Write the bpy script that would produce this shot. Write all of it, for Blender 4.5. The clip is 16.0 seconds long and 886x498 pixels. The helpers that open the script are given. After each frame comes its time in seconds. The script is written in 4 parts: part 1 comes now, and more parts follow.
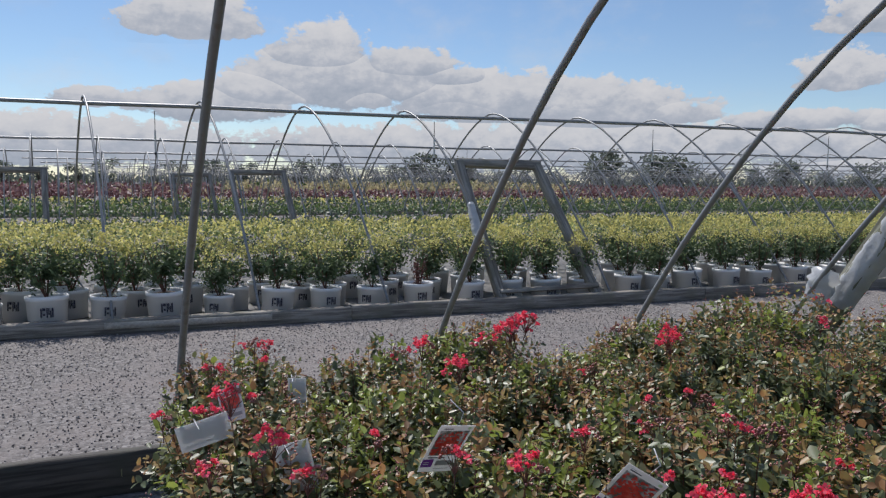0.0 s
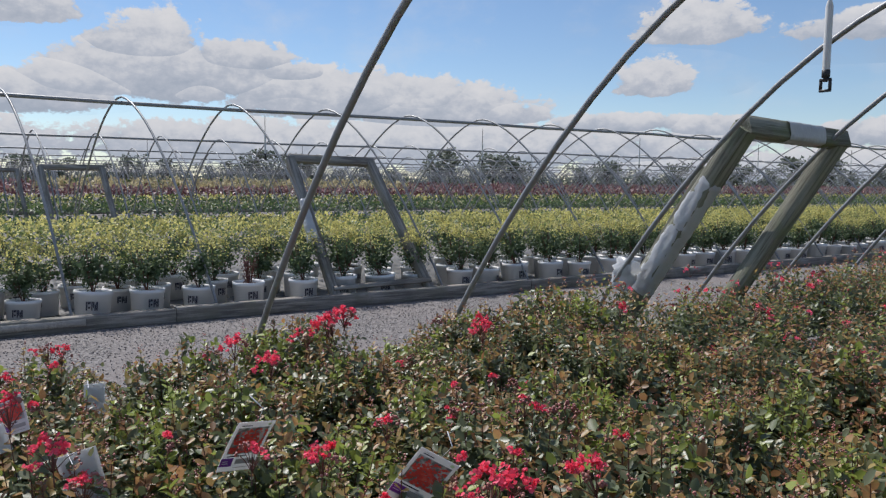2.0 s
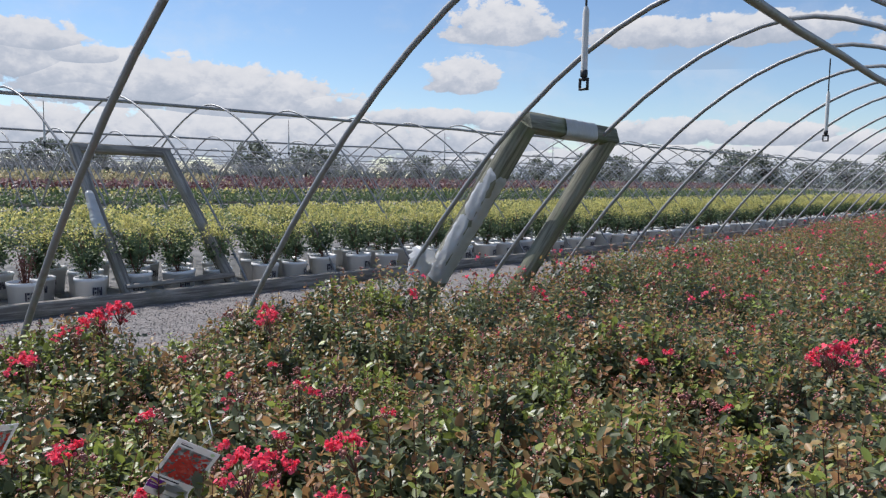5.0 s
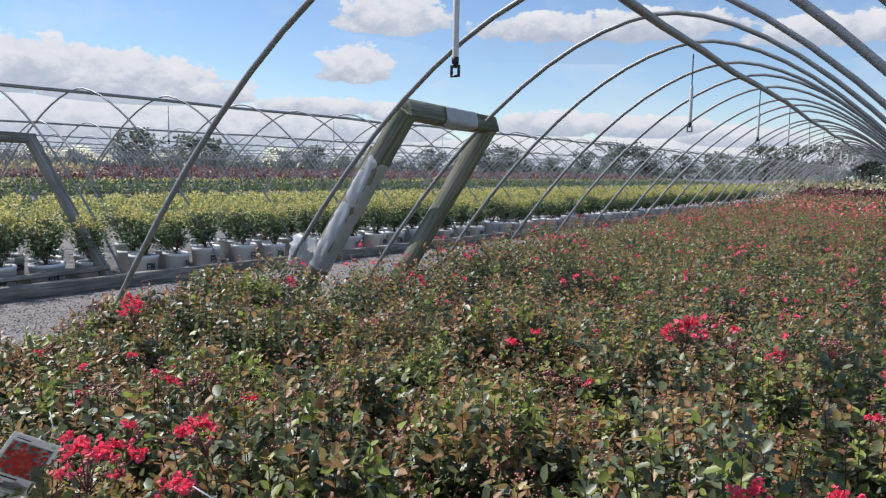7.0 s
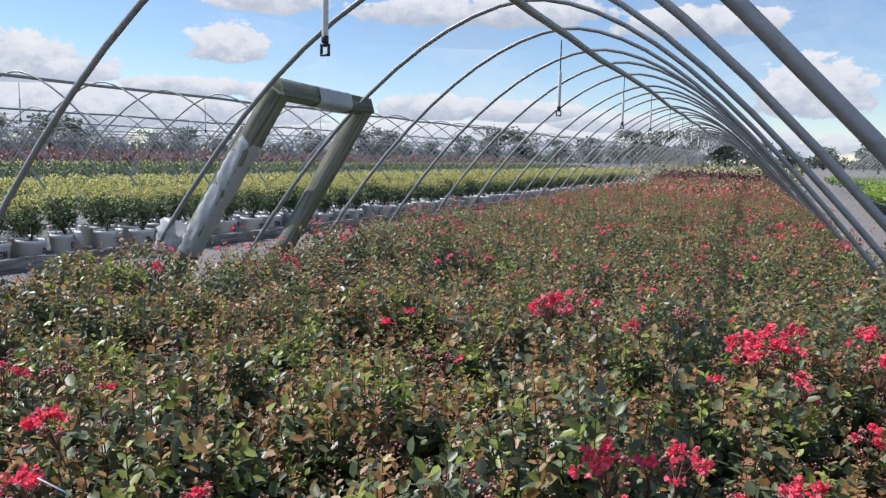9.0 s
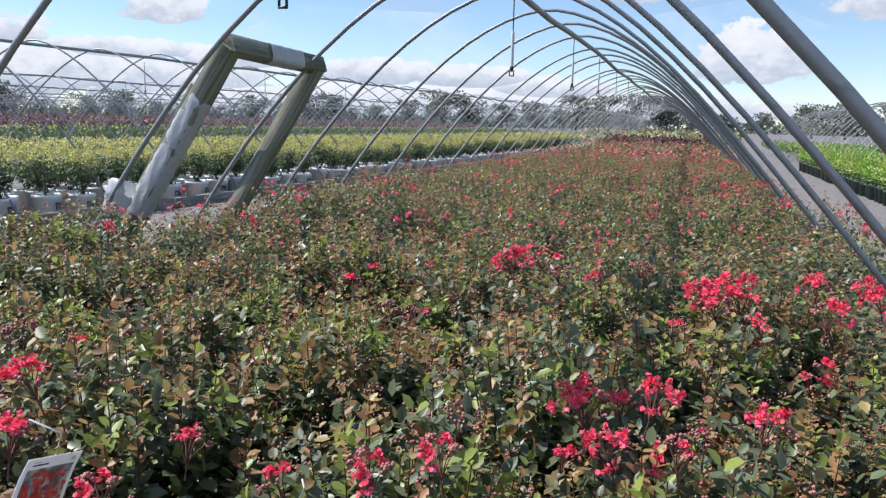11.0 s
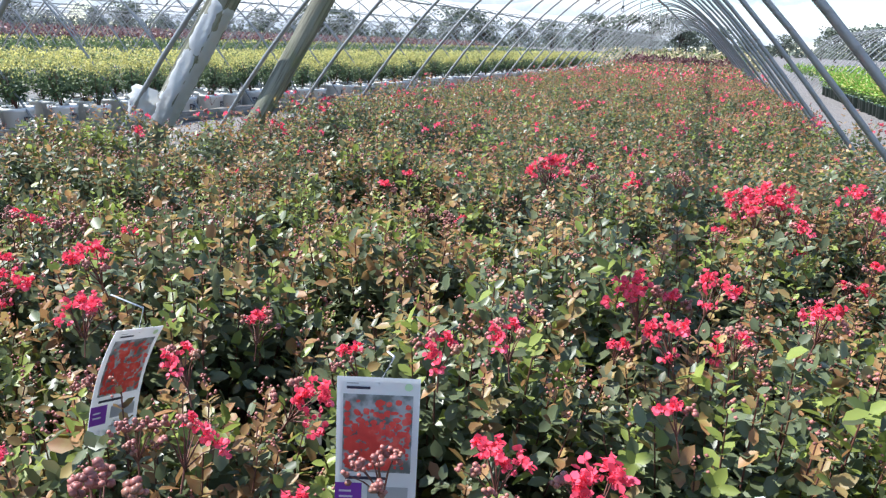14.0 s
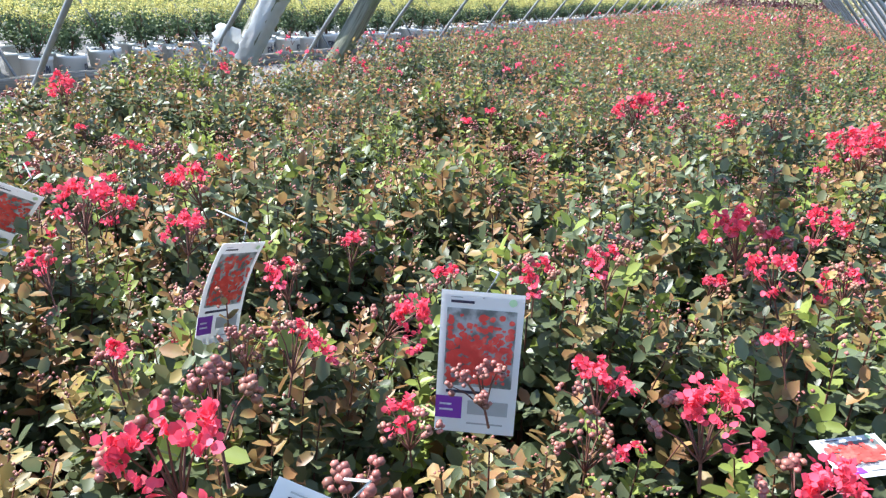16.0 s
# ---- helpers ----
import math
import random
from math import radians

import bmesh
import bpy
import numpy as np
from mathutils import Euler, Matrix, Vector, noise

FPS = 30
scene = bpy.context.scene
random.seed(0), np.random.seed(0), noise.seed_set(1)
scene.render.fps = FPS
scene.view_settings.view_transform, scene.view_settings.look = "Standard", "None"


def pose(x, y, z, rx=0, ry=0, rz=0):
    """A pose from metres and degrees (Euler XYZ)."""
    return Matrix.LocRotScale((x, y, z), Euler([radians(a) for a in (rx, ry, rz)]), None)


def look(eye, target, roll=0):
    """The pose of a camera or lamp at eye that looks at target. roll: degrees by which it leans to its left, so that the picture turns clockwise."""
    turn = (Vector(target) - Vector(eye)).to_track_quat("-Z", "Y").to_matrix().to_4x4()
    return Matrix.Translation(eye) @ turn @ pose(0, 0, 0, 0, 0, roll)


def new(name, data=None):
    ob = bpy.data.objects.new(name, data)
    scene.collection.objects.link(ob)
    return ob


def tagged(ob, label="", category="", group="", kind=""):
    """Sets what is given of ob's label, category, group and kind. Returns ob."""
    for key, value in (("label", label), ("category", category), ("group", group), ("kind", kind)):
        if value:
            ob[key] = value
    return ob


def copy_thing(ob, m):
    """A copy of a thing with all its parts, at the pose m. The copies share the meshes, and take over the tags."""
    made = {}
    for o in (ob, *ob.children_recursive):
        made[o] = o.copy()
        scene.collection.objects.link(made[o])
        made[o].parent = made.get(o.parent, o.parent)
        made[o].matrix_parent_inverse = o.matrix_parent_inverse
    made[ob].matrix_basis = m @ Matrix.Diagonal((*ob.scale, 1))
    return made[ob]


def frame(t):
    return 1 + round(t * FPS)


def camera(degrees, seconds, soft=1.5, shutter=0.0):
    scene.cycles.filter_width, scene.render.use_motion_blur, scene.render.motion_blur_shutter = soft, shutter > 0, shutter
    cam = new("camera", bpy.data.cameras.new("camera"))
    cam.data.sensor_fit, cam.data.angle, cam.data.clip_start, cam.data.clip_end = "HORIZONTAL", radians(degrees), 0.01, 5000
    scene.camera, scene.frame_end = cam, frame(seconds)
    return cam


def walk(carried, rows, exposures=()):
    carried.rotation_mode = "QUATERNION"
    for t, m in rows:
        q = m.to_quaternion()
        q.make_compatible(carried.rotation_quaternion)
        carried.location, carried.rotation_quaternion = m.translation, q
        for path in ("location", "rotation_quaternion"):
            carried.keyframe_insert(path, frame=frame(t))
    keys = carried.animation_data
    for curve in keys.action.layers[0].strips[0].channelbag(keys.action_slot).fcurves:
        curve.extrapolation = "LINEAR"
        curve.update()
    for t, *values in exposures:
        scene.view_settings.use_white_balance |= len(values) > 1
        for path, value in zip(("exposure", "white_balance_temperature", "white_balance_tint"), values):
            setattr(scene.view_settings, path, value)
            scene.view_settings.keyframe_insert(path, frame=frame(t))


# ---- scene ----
cam = camera(61.2, 16.0, soft=1.3)
PATH = [
    (0, (0.525, 0.439, 1.195), (-1.339, 1.141, 1.019), 0.4),
    (0.5, (0.538, 0.458, 1.195), (-1.283, 1.267, 1.018), 0.3),
    (1, (0.547, 0.478, 1.191), (-1.225, 1.388, 1.013), 0.5),
    (1.5, (0.548, 0.496, 1.182), (-1.174, 1.498, 1.005), 0.6),
    (2, (0.565, 0.507, 1.185), (-1.11, 1.585, 1.006), 0.6),
    (2.5, (0.581, 0.52, 1.183), (-1.047, 1.667, 1.004), 0.6),
    (3, (0.595, 0.538, 1.179), (-0.98, 1.757, 0.999), 0.7),
    (3.5, (0.601, 0.553, 1.174), (-0.917, 1.843, 0.996), 0.8),
    (4, (0.612, 0.555, 1.175), (-0.852, 1.906, 0.994), 0.8),
    (6.5, (0.685, 0.59, 1.159), (-0.517, 2.175, 0.957), 1.1),
    (7, (0.698, 0.598, 1.156), (-0.444, 2.226, 0.947), 1.1),
    (7.5, (0.712, 0.605, 1.154), (-0.367, 2.275, 0.937), 1.2),
    (8, (0.723, 0.605, 1.152), (-0.286, 2.318, 0.927), 1.2),
    (8.5, (0.727, 0.609, 1.151), (-0.207, 2.362, 0.917), 1.3),
    (9, (0.726, 0.603, 1.148), (-0.142, 2.388, 0.902), 1.3),
    (11.5, (0.675, 0.554, 1.108), (-0.036, 2.386, 0.736), 1.6),
    (12, (0.661, 0.546, 1.099), (-0.031, 2.376, 0.681), 1.8),
    (12.5, (0.651, 0.541, 1.094), (-0.028, 2.364, 0.632), 1.8),
    (13, (0.641, 0.536, 1.088), (-0.037, 2.354, 0.601), 2.1),
    (13.5, (0.635, 0.531, 1.083), (-0.062, 2.335, 0.572), 2.2),
    (14, (0.629, 0.526, 1.076), (-0.103, 2.308, 0.538), 2.3),
    (14.5, (0.624, 0.524, 1.069), (-0.148, 2.279, 0.501), 2.2),
    (15, (0.618, 0.519, 1.062), (-0.189, 2.249, 0.465), 2.3),
    (15.5, (0.612, 0.513, 1.054), (-0.229, 2.215, 0.424), 2.2),
    (16, (0.6, 0.511, 1.043), (-0.274, 2.179, 0.37), 2.2),
]
walk(cam, [(t, look(eye, target, roll)) for t, eye, target, roll in PATH], [(0, -0.08, 6200, 13), (4, 0.16, 6150, 13), (9, 0.38, 6050, 13), (11.5, 0.60, 5950, 12), (12.5, 0.78, 5920, 11), (14, 1.10, 5900, 9), (16, 1.40, 5900, 8)])


# ---- sky, sun ----
SUN_AZ, SUN_EL = 188.0, 52.0          # degrees from +x towards +y, and above the ground
scene.view_settings.exposure = 0.0
sun = new("sun", bpy.data.lights.new("sun", "SUN"))
sun.data.energy, sun.data.angle, sun.data.color = 4.6, radians(0.6), (1.0, 0.95, 0.87)
sa, se = radians(SUN_AZ), radians(SUN_EL)
sun.matrix_world = look((math.cos(sa) * math.cos(se) * 50, math.sin(sa) * math.cos(se) * 50, math.sin(se) * 50), (0, 0, 0))

world = bpy.data.worlds.new("sky")
scene.world = world
world.use_nodes = True
wt = world.node_tree
wt.nodes.clear()


class Nodes:
    """A short way to write node trees."""

    def __init__(self, tree):
        self.tree = tree

    def node(self, kind, **values):
        n = self.tree.nodes.new(kind)
        for key, value in values.items():
            if key == "op":
                n.operation = value
            elif key == "clamp":
                n.use_clamp = value
        return n

    def put(self, socket, value):
        if isinstance(value, bpy.types.NodeSocket):
            self.tree.links.new(value, socket)
        elif value is not None:
            socket.default_value = value

    def math(self, op, a, b=None, c=None, clamp=False):
        n = self.node("ShaderNodeMath", op=op, clamp=clamp)
        for s, v in zip(n.inputs, (a, b, c)):
            self.put(s, v)
        return n.outputs[0]

    def mix(self, f, a, b):
        n = self.tree.nodes.new("ShaderNodeMix")
        n.data_type = "RGBA"
        self.put(n.inputs[0], f)
        self.put(n.inputs[6], a)
        self.put(n.inputs[7], b)
        return n.outputs[2]

    def noise(self, vector, scale, detail=4.0, rough=0.55, distort=0.0):
        n = self.tree.nodes.new("ShaderNodeTexNoise")
        self.put(n.inputs["Vector"], vector)
        n.inputs["Scale"].default_value = scale
        n.inputs["Detail"].default_value = detail
        n.inputs["Roughness"].default_value = rough
        n.inputs["Distortion"].default_value = distort
        return n.outputs["Fac"]

    def ramp(self, f, *stops):
        n = self.tree.nodes.new("ShaderNodeValToRGB")
        self.put(n.inputs[0], f)
        e = n.color_ramp.elements
        while len(e) < len(stops):
            e.new(0.5)
        for k, (p, c) in enumerate(stops):
            e[k].position = p
            e[k].color = (*c, 1) if isinstance(c, tuple) else (c, c, c, 1)
        return n.outputs[0]

    def smooth(self, f, lo, hi):
        n = self.tree.nodes.new("ShaderNodeMapRange")
        n.interpolation_type = "SMOOTHSTEP"
        self.put(n.inputs[0], f)
        n.inputs[1].default_value, n.inputs[2].default_value = lo, hi
        return n.outputs[0]


# cumulus clouds: azimuth, elevation, half width, height of the top, depth of the base (degrees)
CLOUDS = [
    (177.6, 10.8, 4.0, 2.6, 0.8), (168.4, 8.9, 3.4, 2.6, 1.0), (162.6, 8.4, 3.6, 1.7, 0.8), (158.6, 7.7, 2.4, 0.9, 0.6),
    (173.2, 6.1, 3.6, 1.8, 0.7), (165.0, 6.0, 1.9, 1.5, 0.5), (157.6, 5.5, 4.0, 1.7, 0.7), (148.4, 5.7, 4.0, 2.1, 0.9),
    (142.6, 4.9, 2.6, 1.2, 0.6), (134.2, 4.3, 4.0, 0.9, 0.6), (127.6, 4.0, 3.0, 0.9, 0.6), (132.0, 6.8, 2.5, 2.2, 0.6),
    (129.0, 10.5, 3.6, 2.4, 0.7), (184.4, 5.5, 2.0, 0.9, 0.5), (113.0, 10.3, 8.0, 1.3, 0.9), (98.0, 9.4, 4.4, 1.5, 0.8),
    (90.4, 4.1, 3.2, 2.9, 1.1), (116.4, 3.4, 4.2, 1.1, 0.8), (110.0, 3.2, 4.0, 1.0, 0.7), (104.0, 2.4, 4.0, 1.0, 0.7),
    (166.5, 7.3, 7.0, 2.6, 1.9), (155.5, 6.0, 7.0, 2.2, 1.6), (147.5, 5.2, 6.0, 2.2, 1.4), (176.0, 5.4, 5.0, 1.6, 1.2),
    (150, 2.4, 24.0, 2.0, 1.6), (188, 2.4, 14.0, 1.9, 1.6), (78, 8.0, 6.0, 2.5, 1.0), (112, 1.0, 24.0, 1.6, 1.2),
]
N = Nodes(wt)
direction = wt.nodes.new("ShaderNodeTexCoord").outputs["Generated"]
sep = wt.nodes.new("ShaderNodeSeparateXYZ")
wt.links.new(direction, sep.inputs[0])
az = N.math("ARCTAN2", sep.outputs[1], sep.outputs[0])
az = N.math("MULTIPLY", az, 180 / math.pi)
az = N.math("ADD", az, N.math("MULTIPLY", N.math("LESS_THAN", az, -90.0), 360.0))
el = N.math("MULTIPLY", N.math("ARCSINE", sep.outputs[2]), 180 / math.pi)
flat = wt.nodes.new("ShaderNodeCombineXYZ")
wt.links.new(az, flat.inputs[0])
wt.links.new(N.math("MULTIPLY", el, 1.5), flat.inputs[1])
n1 = N.noise(flat.outputs[0], 0.62, 9.0, 0.62, 0.1)
n2 = N.noise(flat.outputs[0], 0.16, 3.0, 0.5)
wobble = N.math("ADD", N.math("MULTIPLY", N.math("SUBTRACT", n1, 0.5), 2.5), N.math("MULTIPLY", N.math("SUBTRACT", n2, 0.5), 1.0))
body, lift = -2.0, 0.0
for ca, ce, rw, top, base in CLOUDS:
    du = N.math("DIVIDE", N.math("SUBTRACT", az, float(ca)), float(rw) * 1.3)
    dv = N.math("SUBTRACT", el, float(ce))
    up = N.math("MAXIMUM", N.math("DIVIDE", dv, float(top) * 1.15), N.math("DIVIDE", dv, -float(base)))
    f = N.math("SUBTRACT", 1.0, N.math("ADD", N.math("MULTIPLY", du, du), N.math("MULTIPLY", up, up)))
    hi = N.math("DIVIDE", dv, float(top) * 1.15)
    lift = N.math("ADD", N.math("MULTIPLY", lift, N.math("LESS_THAN", f, body)), N.math("MULTIPLY", hi, N.math("GREATER_THAN", f, body))) if not isinstance(body, float) else hi
    body = N.math("MAXIMUM", body, f) if not isinstance(body, float) else f
cover = N.smooth(N.math("ADD", body, wobble), -0.06, 0.26)
# thin high cloud and the fair-weather clouds of the rest of the sky
wide = N.noise(flat.outputs[0], 0.05, 6.0, 0.6)
rest = N.math("MULTIPLY", N.smooth(wide, 0.5, 0.72), N.smooth(el, 13.0, 22.0))
thin = N.math("MULTIPLY", N.smooth(N.noise(flat.outputs[0], 0.11, 6.0, 0.62), 0.45, 0.8), 0.38)
cover = N.math("MAXIMUM", N.math("MAXIMUM", cover, rest), thin)
shade = N.math("ADD", N.math("ADD", N.math("MULTIPLY", lift, 0.62), 0.34), N.math("MULTIPLY", N.math("SUBTRACT", n1, 0.5), 1.5))
cloud_col = N.ramp(shade, (0.0, (0.54, 0.60, 0.68)), (0.33, (0.68, 0.72, 0.78)), (0.60, (0.88, 0.89, 0.90)), (1.0, (1.0, 0.99, 0.97)))
sky = wt.nodes.new("ShaderNodeTexSky")
sky.sky_type, sky.sun_disc = "NISHITA", False
sky.sun_elevation, sky.sun_rotation = se, radians(90 - SUN_AZ)
sky.air_density, sky.dust_density, sky.ozone_density = 1.0, 0.0, 3.0
bg_sky = wt.nodes.new("ShaderNodeBackground")
wt.links.new(sky.outputs[0], bg_sky.inputs[0])
bg_sky.inputs[1].default_value = 0.10
bg_cloud = wt.nodes.new("ShaderNodeBackground")
wt.links.new(cloud_col, bg_cloud.inputs[0])
bg_cloud.inputs[1].default_value = 0.67
mixw = wt.nodes.new("ShaderNodeMixShader")
wt.links.new(cover, mixw.inputs[0])
wt.links.new(bg_sky.outputs[0], mixw.inputs[1])
wt.links.new(bg_cloud.outputs[0], mixw.inputs[2])
wout = wt.nodes.new("ShaderNodeOutputWorld")
wt.links.new(mixw.outputs[0], wout.inputs[0])


# ---- materials ----
def material(name, base, rough=0.6, metal=0.0, spread=0.15, scale=20.0, bump=0.0, bump_scale=None, island=0.0, second=None,
             second_at=0.55, translucent=0.0, spec=0.5, obj_rand=0.0):
    """Base colour with two scales of variation, a per-island or per-object change, bump and, for leaves, light through them."""
    mat = bpy.data.materials.new(name)
    mat.use_nodes = True
    t = mat.node_tree
    n = Nodes(t)
    bsdf = t.nodes["Principled BSDF"]
    bsdf.inputs["Roughness"].default_value = rough
    bsdf.inputs["Metallic"].default_value = metal
    bsdf.inputs["Specular IOR Level"].default_value = spec
    co = t.nodes.new("ShaderNodeTexCoord").outputs["Object"]
    fine, coarse = n.noise(co, scale, 5.0), n.noise(co, scale * 0.13, 3.0)
    v = n.math("ADD", n.math("MULTIPLY", fine, 0.6), n.math("MULTIPLY", coarse, 0.4))
    k = n.math("ADD", n.math("MULTIPLY", n.math("SUBTRACT", v, 0.5), 4 * spread), 1.0)
    if island:
        g = t.nodes.new("ShaderNodeNewGeometry").outputs["Random Per Island"]
        k = n.math("MULTIPLY", k, n.math("ADD", n.math("MULTIPLY", g, 2 * island), 1 - island))
    if obj_rand:
        o = t.nodes.new("ShaderNodeObjectInfo").outputs["Random"]
        k = n.math("MULTIPLY", k, n.math("ADD", n.math("MULTIPLY", o, 2 * obj_rand), 1 - obj_rand))
    col = (*base, 1)
    if second:
        col = n.mix(n.smooth(v, second_at - 0.07, second_at + 0.07), (*base, 1), (*second, 1))
    sc = t.nodes.new("ShaderNodeVectorMath")
    sc.operation = "SCALE"
    n.put(sc.inputs[0], col if isinstance(col, bpy.types.NodeSocket) else base)
    n.put(sc.inputs["Scale"], k)
    t.links.new(sc.outputs[0], bsdf.inputs["Base Color"])
    if bump:
        b = t.nodes.new("ShaderNodeBump")
        b.inputs["Strength"].default_value = bump
        b.inputs["Distance"].default_value = 0.01
        n.put(b.inputs["Height"], n.noise(co, bump_scale or scale, 6.0))
        t.links.new(b.outputs[0], bsdf.inputs["Normal"])
    if translucent:
        tr = t.nodes.new("ShaderNodeBsdfTranslucent")
        t.links.new(sc.outputs[0], tr.inputs[0])
        ms = t.nodes.new("ShaderNodeMixShader")
        ms.inputs[0].default_value = translucent
        t.links.new(bsdf.outputs[0], ms.inputs[1])
        t.links.new(tr.outputs[0], ms.inputs[2])
        t.links.new(ms.outputs[0], t.nodes["Material Output"].inputs[0])
    return mat


LEAF = material("crape_myrtle_leaf", (0.14, 0.17, 0.085), 0.42, island=0.3, translucent=0.34, second=(0.18, 0.17, 0.085), spec=0.6)
LEAF_NEW = material("young_green_leaf", (0.27, 0.32, 0.07), 0.42, island=0.35, translucent=0.4)
LEAF_BRONZE = material("bronze_leaf", (0.37, 0.195, 0.085), 0.45, island=0.35, translucent=0.42, second=(0.38, 0.29, 0.105), second_at=0.5)
STEM = material("reddish_stem", (0.14, 0.055, 0.04), 0.6, island=0.2)
PETAL = material("crinkled_petal", (0.93, 0.10, 0.17), 0.6, island=0.3, translucent=0.4, second=(0.93, 0.19, 0.30))
BUD = material("flower_bud", (0.34, 0.125, 0.105), 0.45, island=0.4, second=(0.32, 0.17, 0.10))
SOIL = material("bark_soil", (0.055, 0.035, 0.022), 0.95, bump=0.8, scale=60)
POT_BLACK = material("black_pot_plastic", (0.02, 0.02, 0.021), 0.45, spread=0.1)
POT_GREEN = material("dark_green_pot_plastic", (0.02, 0.045, 0.035), 0.4, spread=0.1)
POT_WHITE = material("white_pot_plastic", (0.82, 0.82, 0.82), 0.42, spread=0.05, scale=8, obj_rand=0.06)
PRINT = material("dark_print", (0.03, 0.03, 0.06), 0.5)
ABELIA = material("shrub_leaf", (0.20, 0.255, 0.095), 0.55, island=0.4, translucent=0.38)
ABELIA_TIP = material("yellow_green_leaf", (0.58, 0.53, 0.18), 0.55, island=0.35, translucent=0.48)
# darker copy of the shrub leaf, with the crown's inner shade in its colour
ABELIA_SHADED = material("shaded_leaf", (0.09, 0.135, 0.065), 0.6, island=0.35, translucent=0.22)
GALV = material("galvanised_steel", (0.30, 0.305, 0.31), 0.5, 0.3, spread=0.22, scale=35, bump=0.1, second=(0.22, 0.215, 0.205))
PVC = material("white_pvc", (0.62, 0.62, 0.60), 0.45, spread=0.08)
RUBBER = material("black_plastic", (0.025, 0.025, 0.027), 0.5)
DUSTY_CLOTH = material("dusty_ground_cloth", (0.17, 0.165, 0.16), 0.85, spread=0.25, scale=20, bump=0.3, second=(0.12, 0.115, 0.11))
FABRIC = material("black_ground_fabric", (0.035, 0.035, 0.037), 0.8, spread=0.25, scale=30, bump=0.4, second=(0.07, 0.065, 0.06), second_at=0.62)
FILM = material("milky_plastic_film", (0.60, 0.61, 0.62), 0.3, spread=0.12, scale=14, bump=0.35, bump_scale=40, translucent=0.25)
PAPER = material("white_card", (0.82, 0.82, 0.82), 0.35, spread=0.03, translucent=0.3)
PHOTO_DARK = material("photo_grey_green", (0.20, 0.22, 0.21), 0.35, second=(0.52, 0.54, 0.55), second_at=0.5, scale=60, translucent=0.3)
PHOTO_RED = material("photo_red", (0.90, 0.11, 0.09), 0.35, second=(0.92, 0.20, 0.16), scale=120, translucent=0.3)
PURPLE = material("purple_print", (0.22, 0.05, 0.38), 0.35, spread=0.03)
GREY_PRINT = material("grey_print", (0.42, 0.42, 0.42), 0.4)
GREEN_PRINT = material("pale_green_print", (0.55, 0.75, 0.45), 0.4)
TWINE = material("white_tie", (0.7, 0.7, 0.7), 0.5)
STONE = material("crushed_stone", (0.27, 0.248, 0.235), 0.85, island=0.4, scale=60)
BARK = material("tree_bark", (0.09, 0.07, 0.055), 0.9, bump=0.5)
# paler and greyer than the foliage: the distance haze is mixed into this colour
HAZY_TREE_LEAF = material("hazy_tree_leaf", (0.17, 0.195, 0.15), 0.7, island=0.45, translucent=0.25)
RED_LEAF = material("red_shrub_leaf", (0.31, 0.17, 0.17), 0.6, island=0.4, translucent=0.25, second=(0.28, 0.19, 0.17))
DARK_RED = material("dark_red_shrub_leaf", (0.15, 0.06, 0.06), 0.5, island=0.4, translucent=0.2)
STRAW = material("straw_grass", (0.50, 0.43, 0.25), 0.7, island=0.35, translucent=0.3)
BLUE_LEAF = material("blue_green_leaf", (0.075, 0.12, 0.07), 0.5, island=0.4, translucent=0.2)
MID_LEAF = material("mid_green_leaf", (0.11, 0.17, 0.045), 0.5, island=0.4, translucent=0.25)
BRIGHT_LEAF = material("bright_green_leaf", (0.22, 0.40, 0.05), 0.45, island=0.35, translucent=0.35)


def wood(name, base, dark, moss):
    """Weathered timber: grain along its own x axis, cracks and patches of green algae."""
    mat = bpy.data.materials.new(name)
    mat.use_nodes = True
    t = mat.node_tree
    n = Nodes(t)
    bsdf = t.nodes["Principled BSDF"]
    bsdf.inputs["Roughness"].default_value = 0.85
    co = t.nodes.new("ShaderNodeTexCoord").outputs["Object"]
    mp = t.nodes.new("ShaderNodeMapping")
    t.links.new(co, mp.inputs[0])
    mp.inputs["Scale"].default_value = (2.0, 38.0, 38.0)
    grain = n.noise(mp.outputs[0], 1.0, 6.0, 0.65, 0.4)
    patch = n.noise(co, 5.0, 4.0)
    c = n.mix(n.smooth(grain, 0.38, 0.62), (*dark, 1), (*base, 1))
    c = n.mix(n.math("MULTIPLY", n.smooth(patch, 0.45, 0.68), 0.8), c, (*moss, 1))
    t.links.new(c, bsdf.inputs["Base Color"])
    b = t.nodes.new("ShaderNodeBump")
    b.inputs["Strength"].default_value = 0.7
    b.inputs["Distance"].default_value = 0.008
    n.put(b.inputs["Height"], grain)
    t.links.new(b.outputs[0], bsdf.inputs["Normal"])
    return mat


WOOD = wood("weathered_board", (0.36, 0.335, 0.295), (0.15, 0.135, 0.12), (0.20, 0.19, 0.15))
WOOD_MOSS = wood("mossy_timber", (0.30, 0.295, 0.235), (0.10, 0.10, 0.07), (0.17, 0.20, 0.105))
WOOD_DARK = wood("dark_board", (0.10, 0.09, 0.08), (0.04, 0.036, 0.032), (0.07, 0.07, 0.055))
WOOD_PALE = wood("pale_new_board", (0.50, 0.47, 0.42), (0.36, 0.33, 0.29), (0.42, 0.40, 0.36))


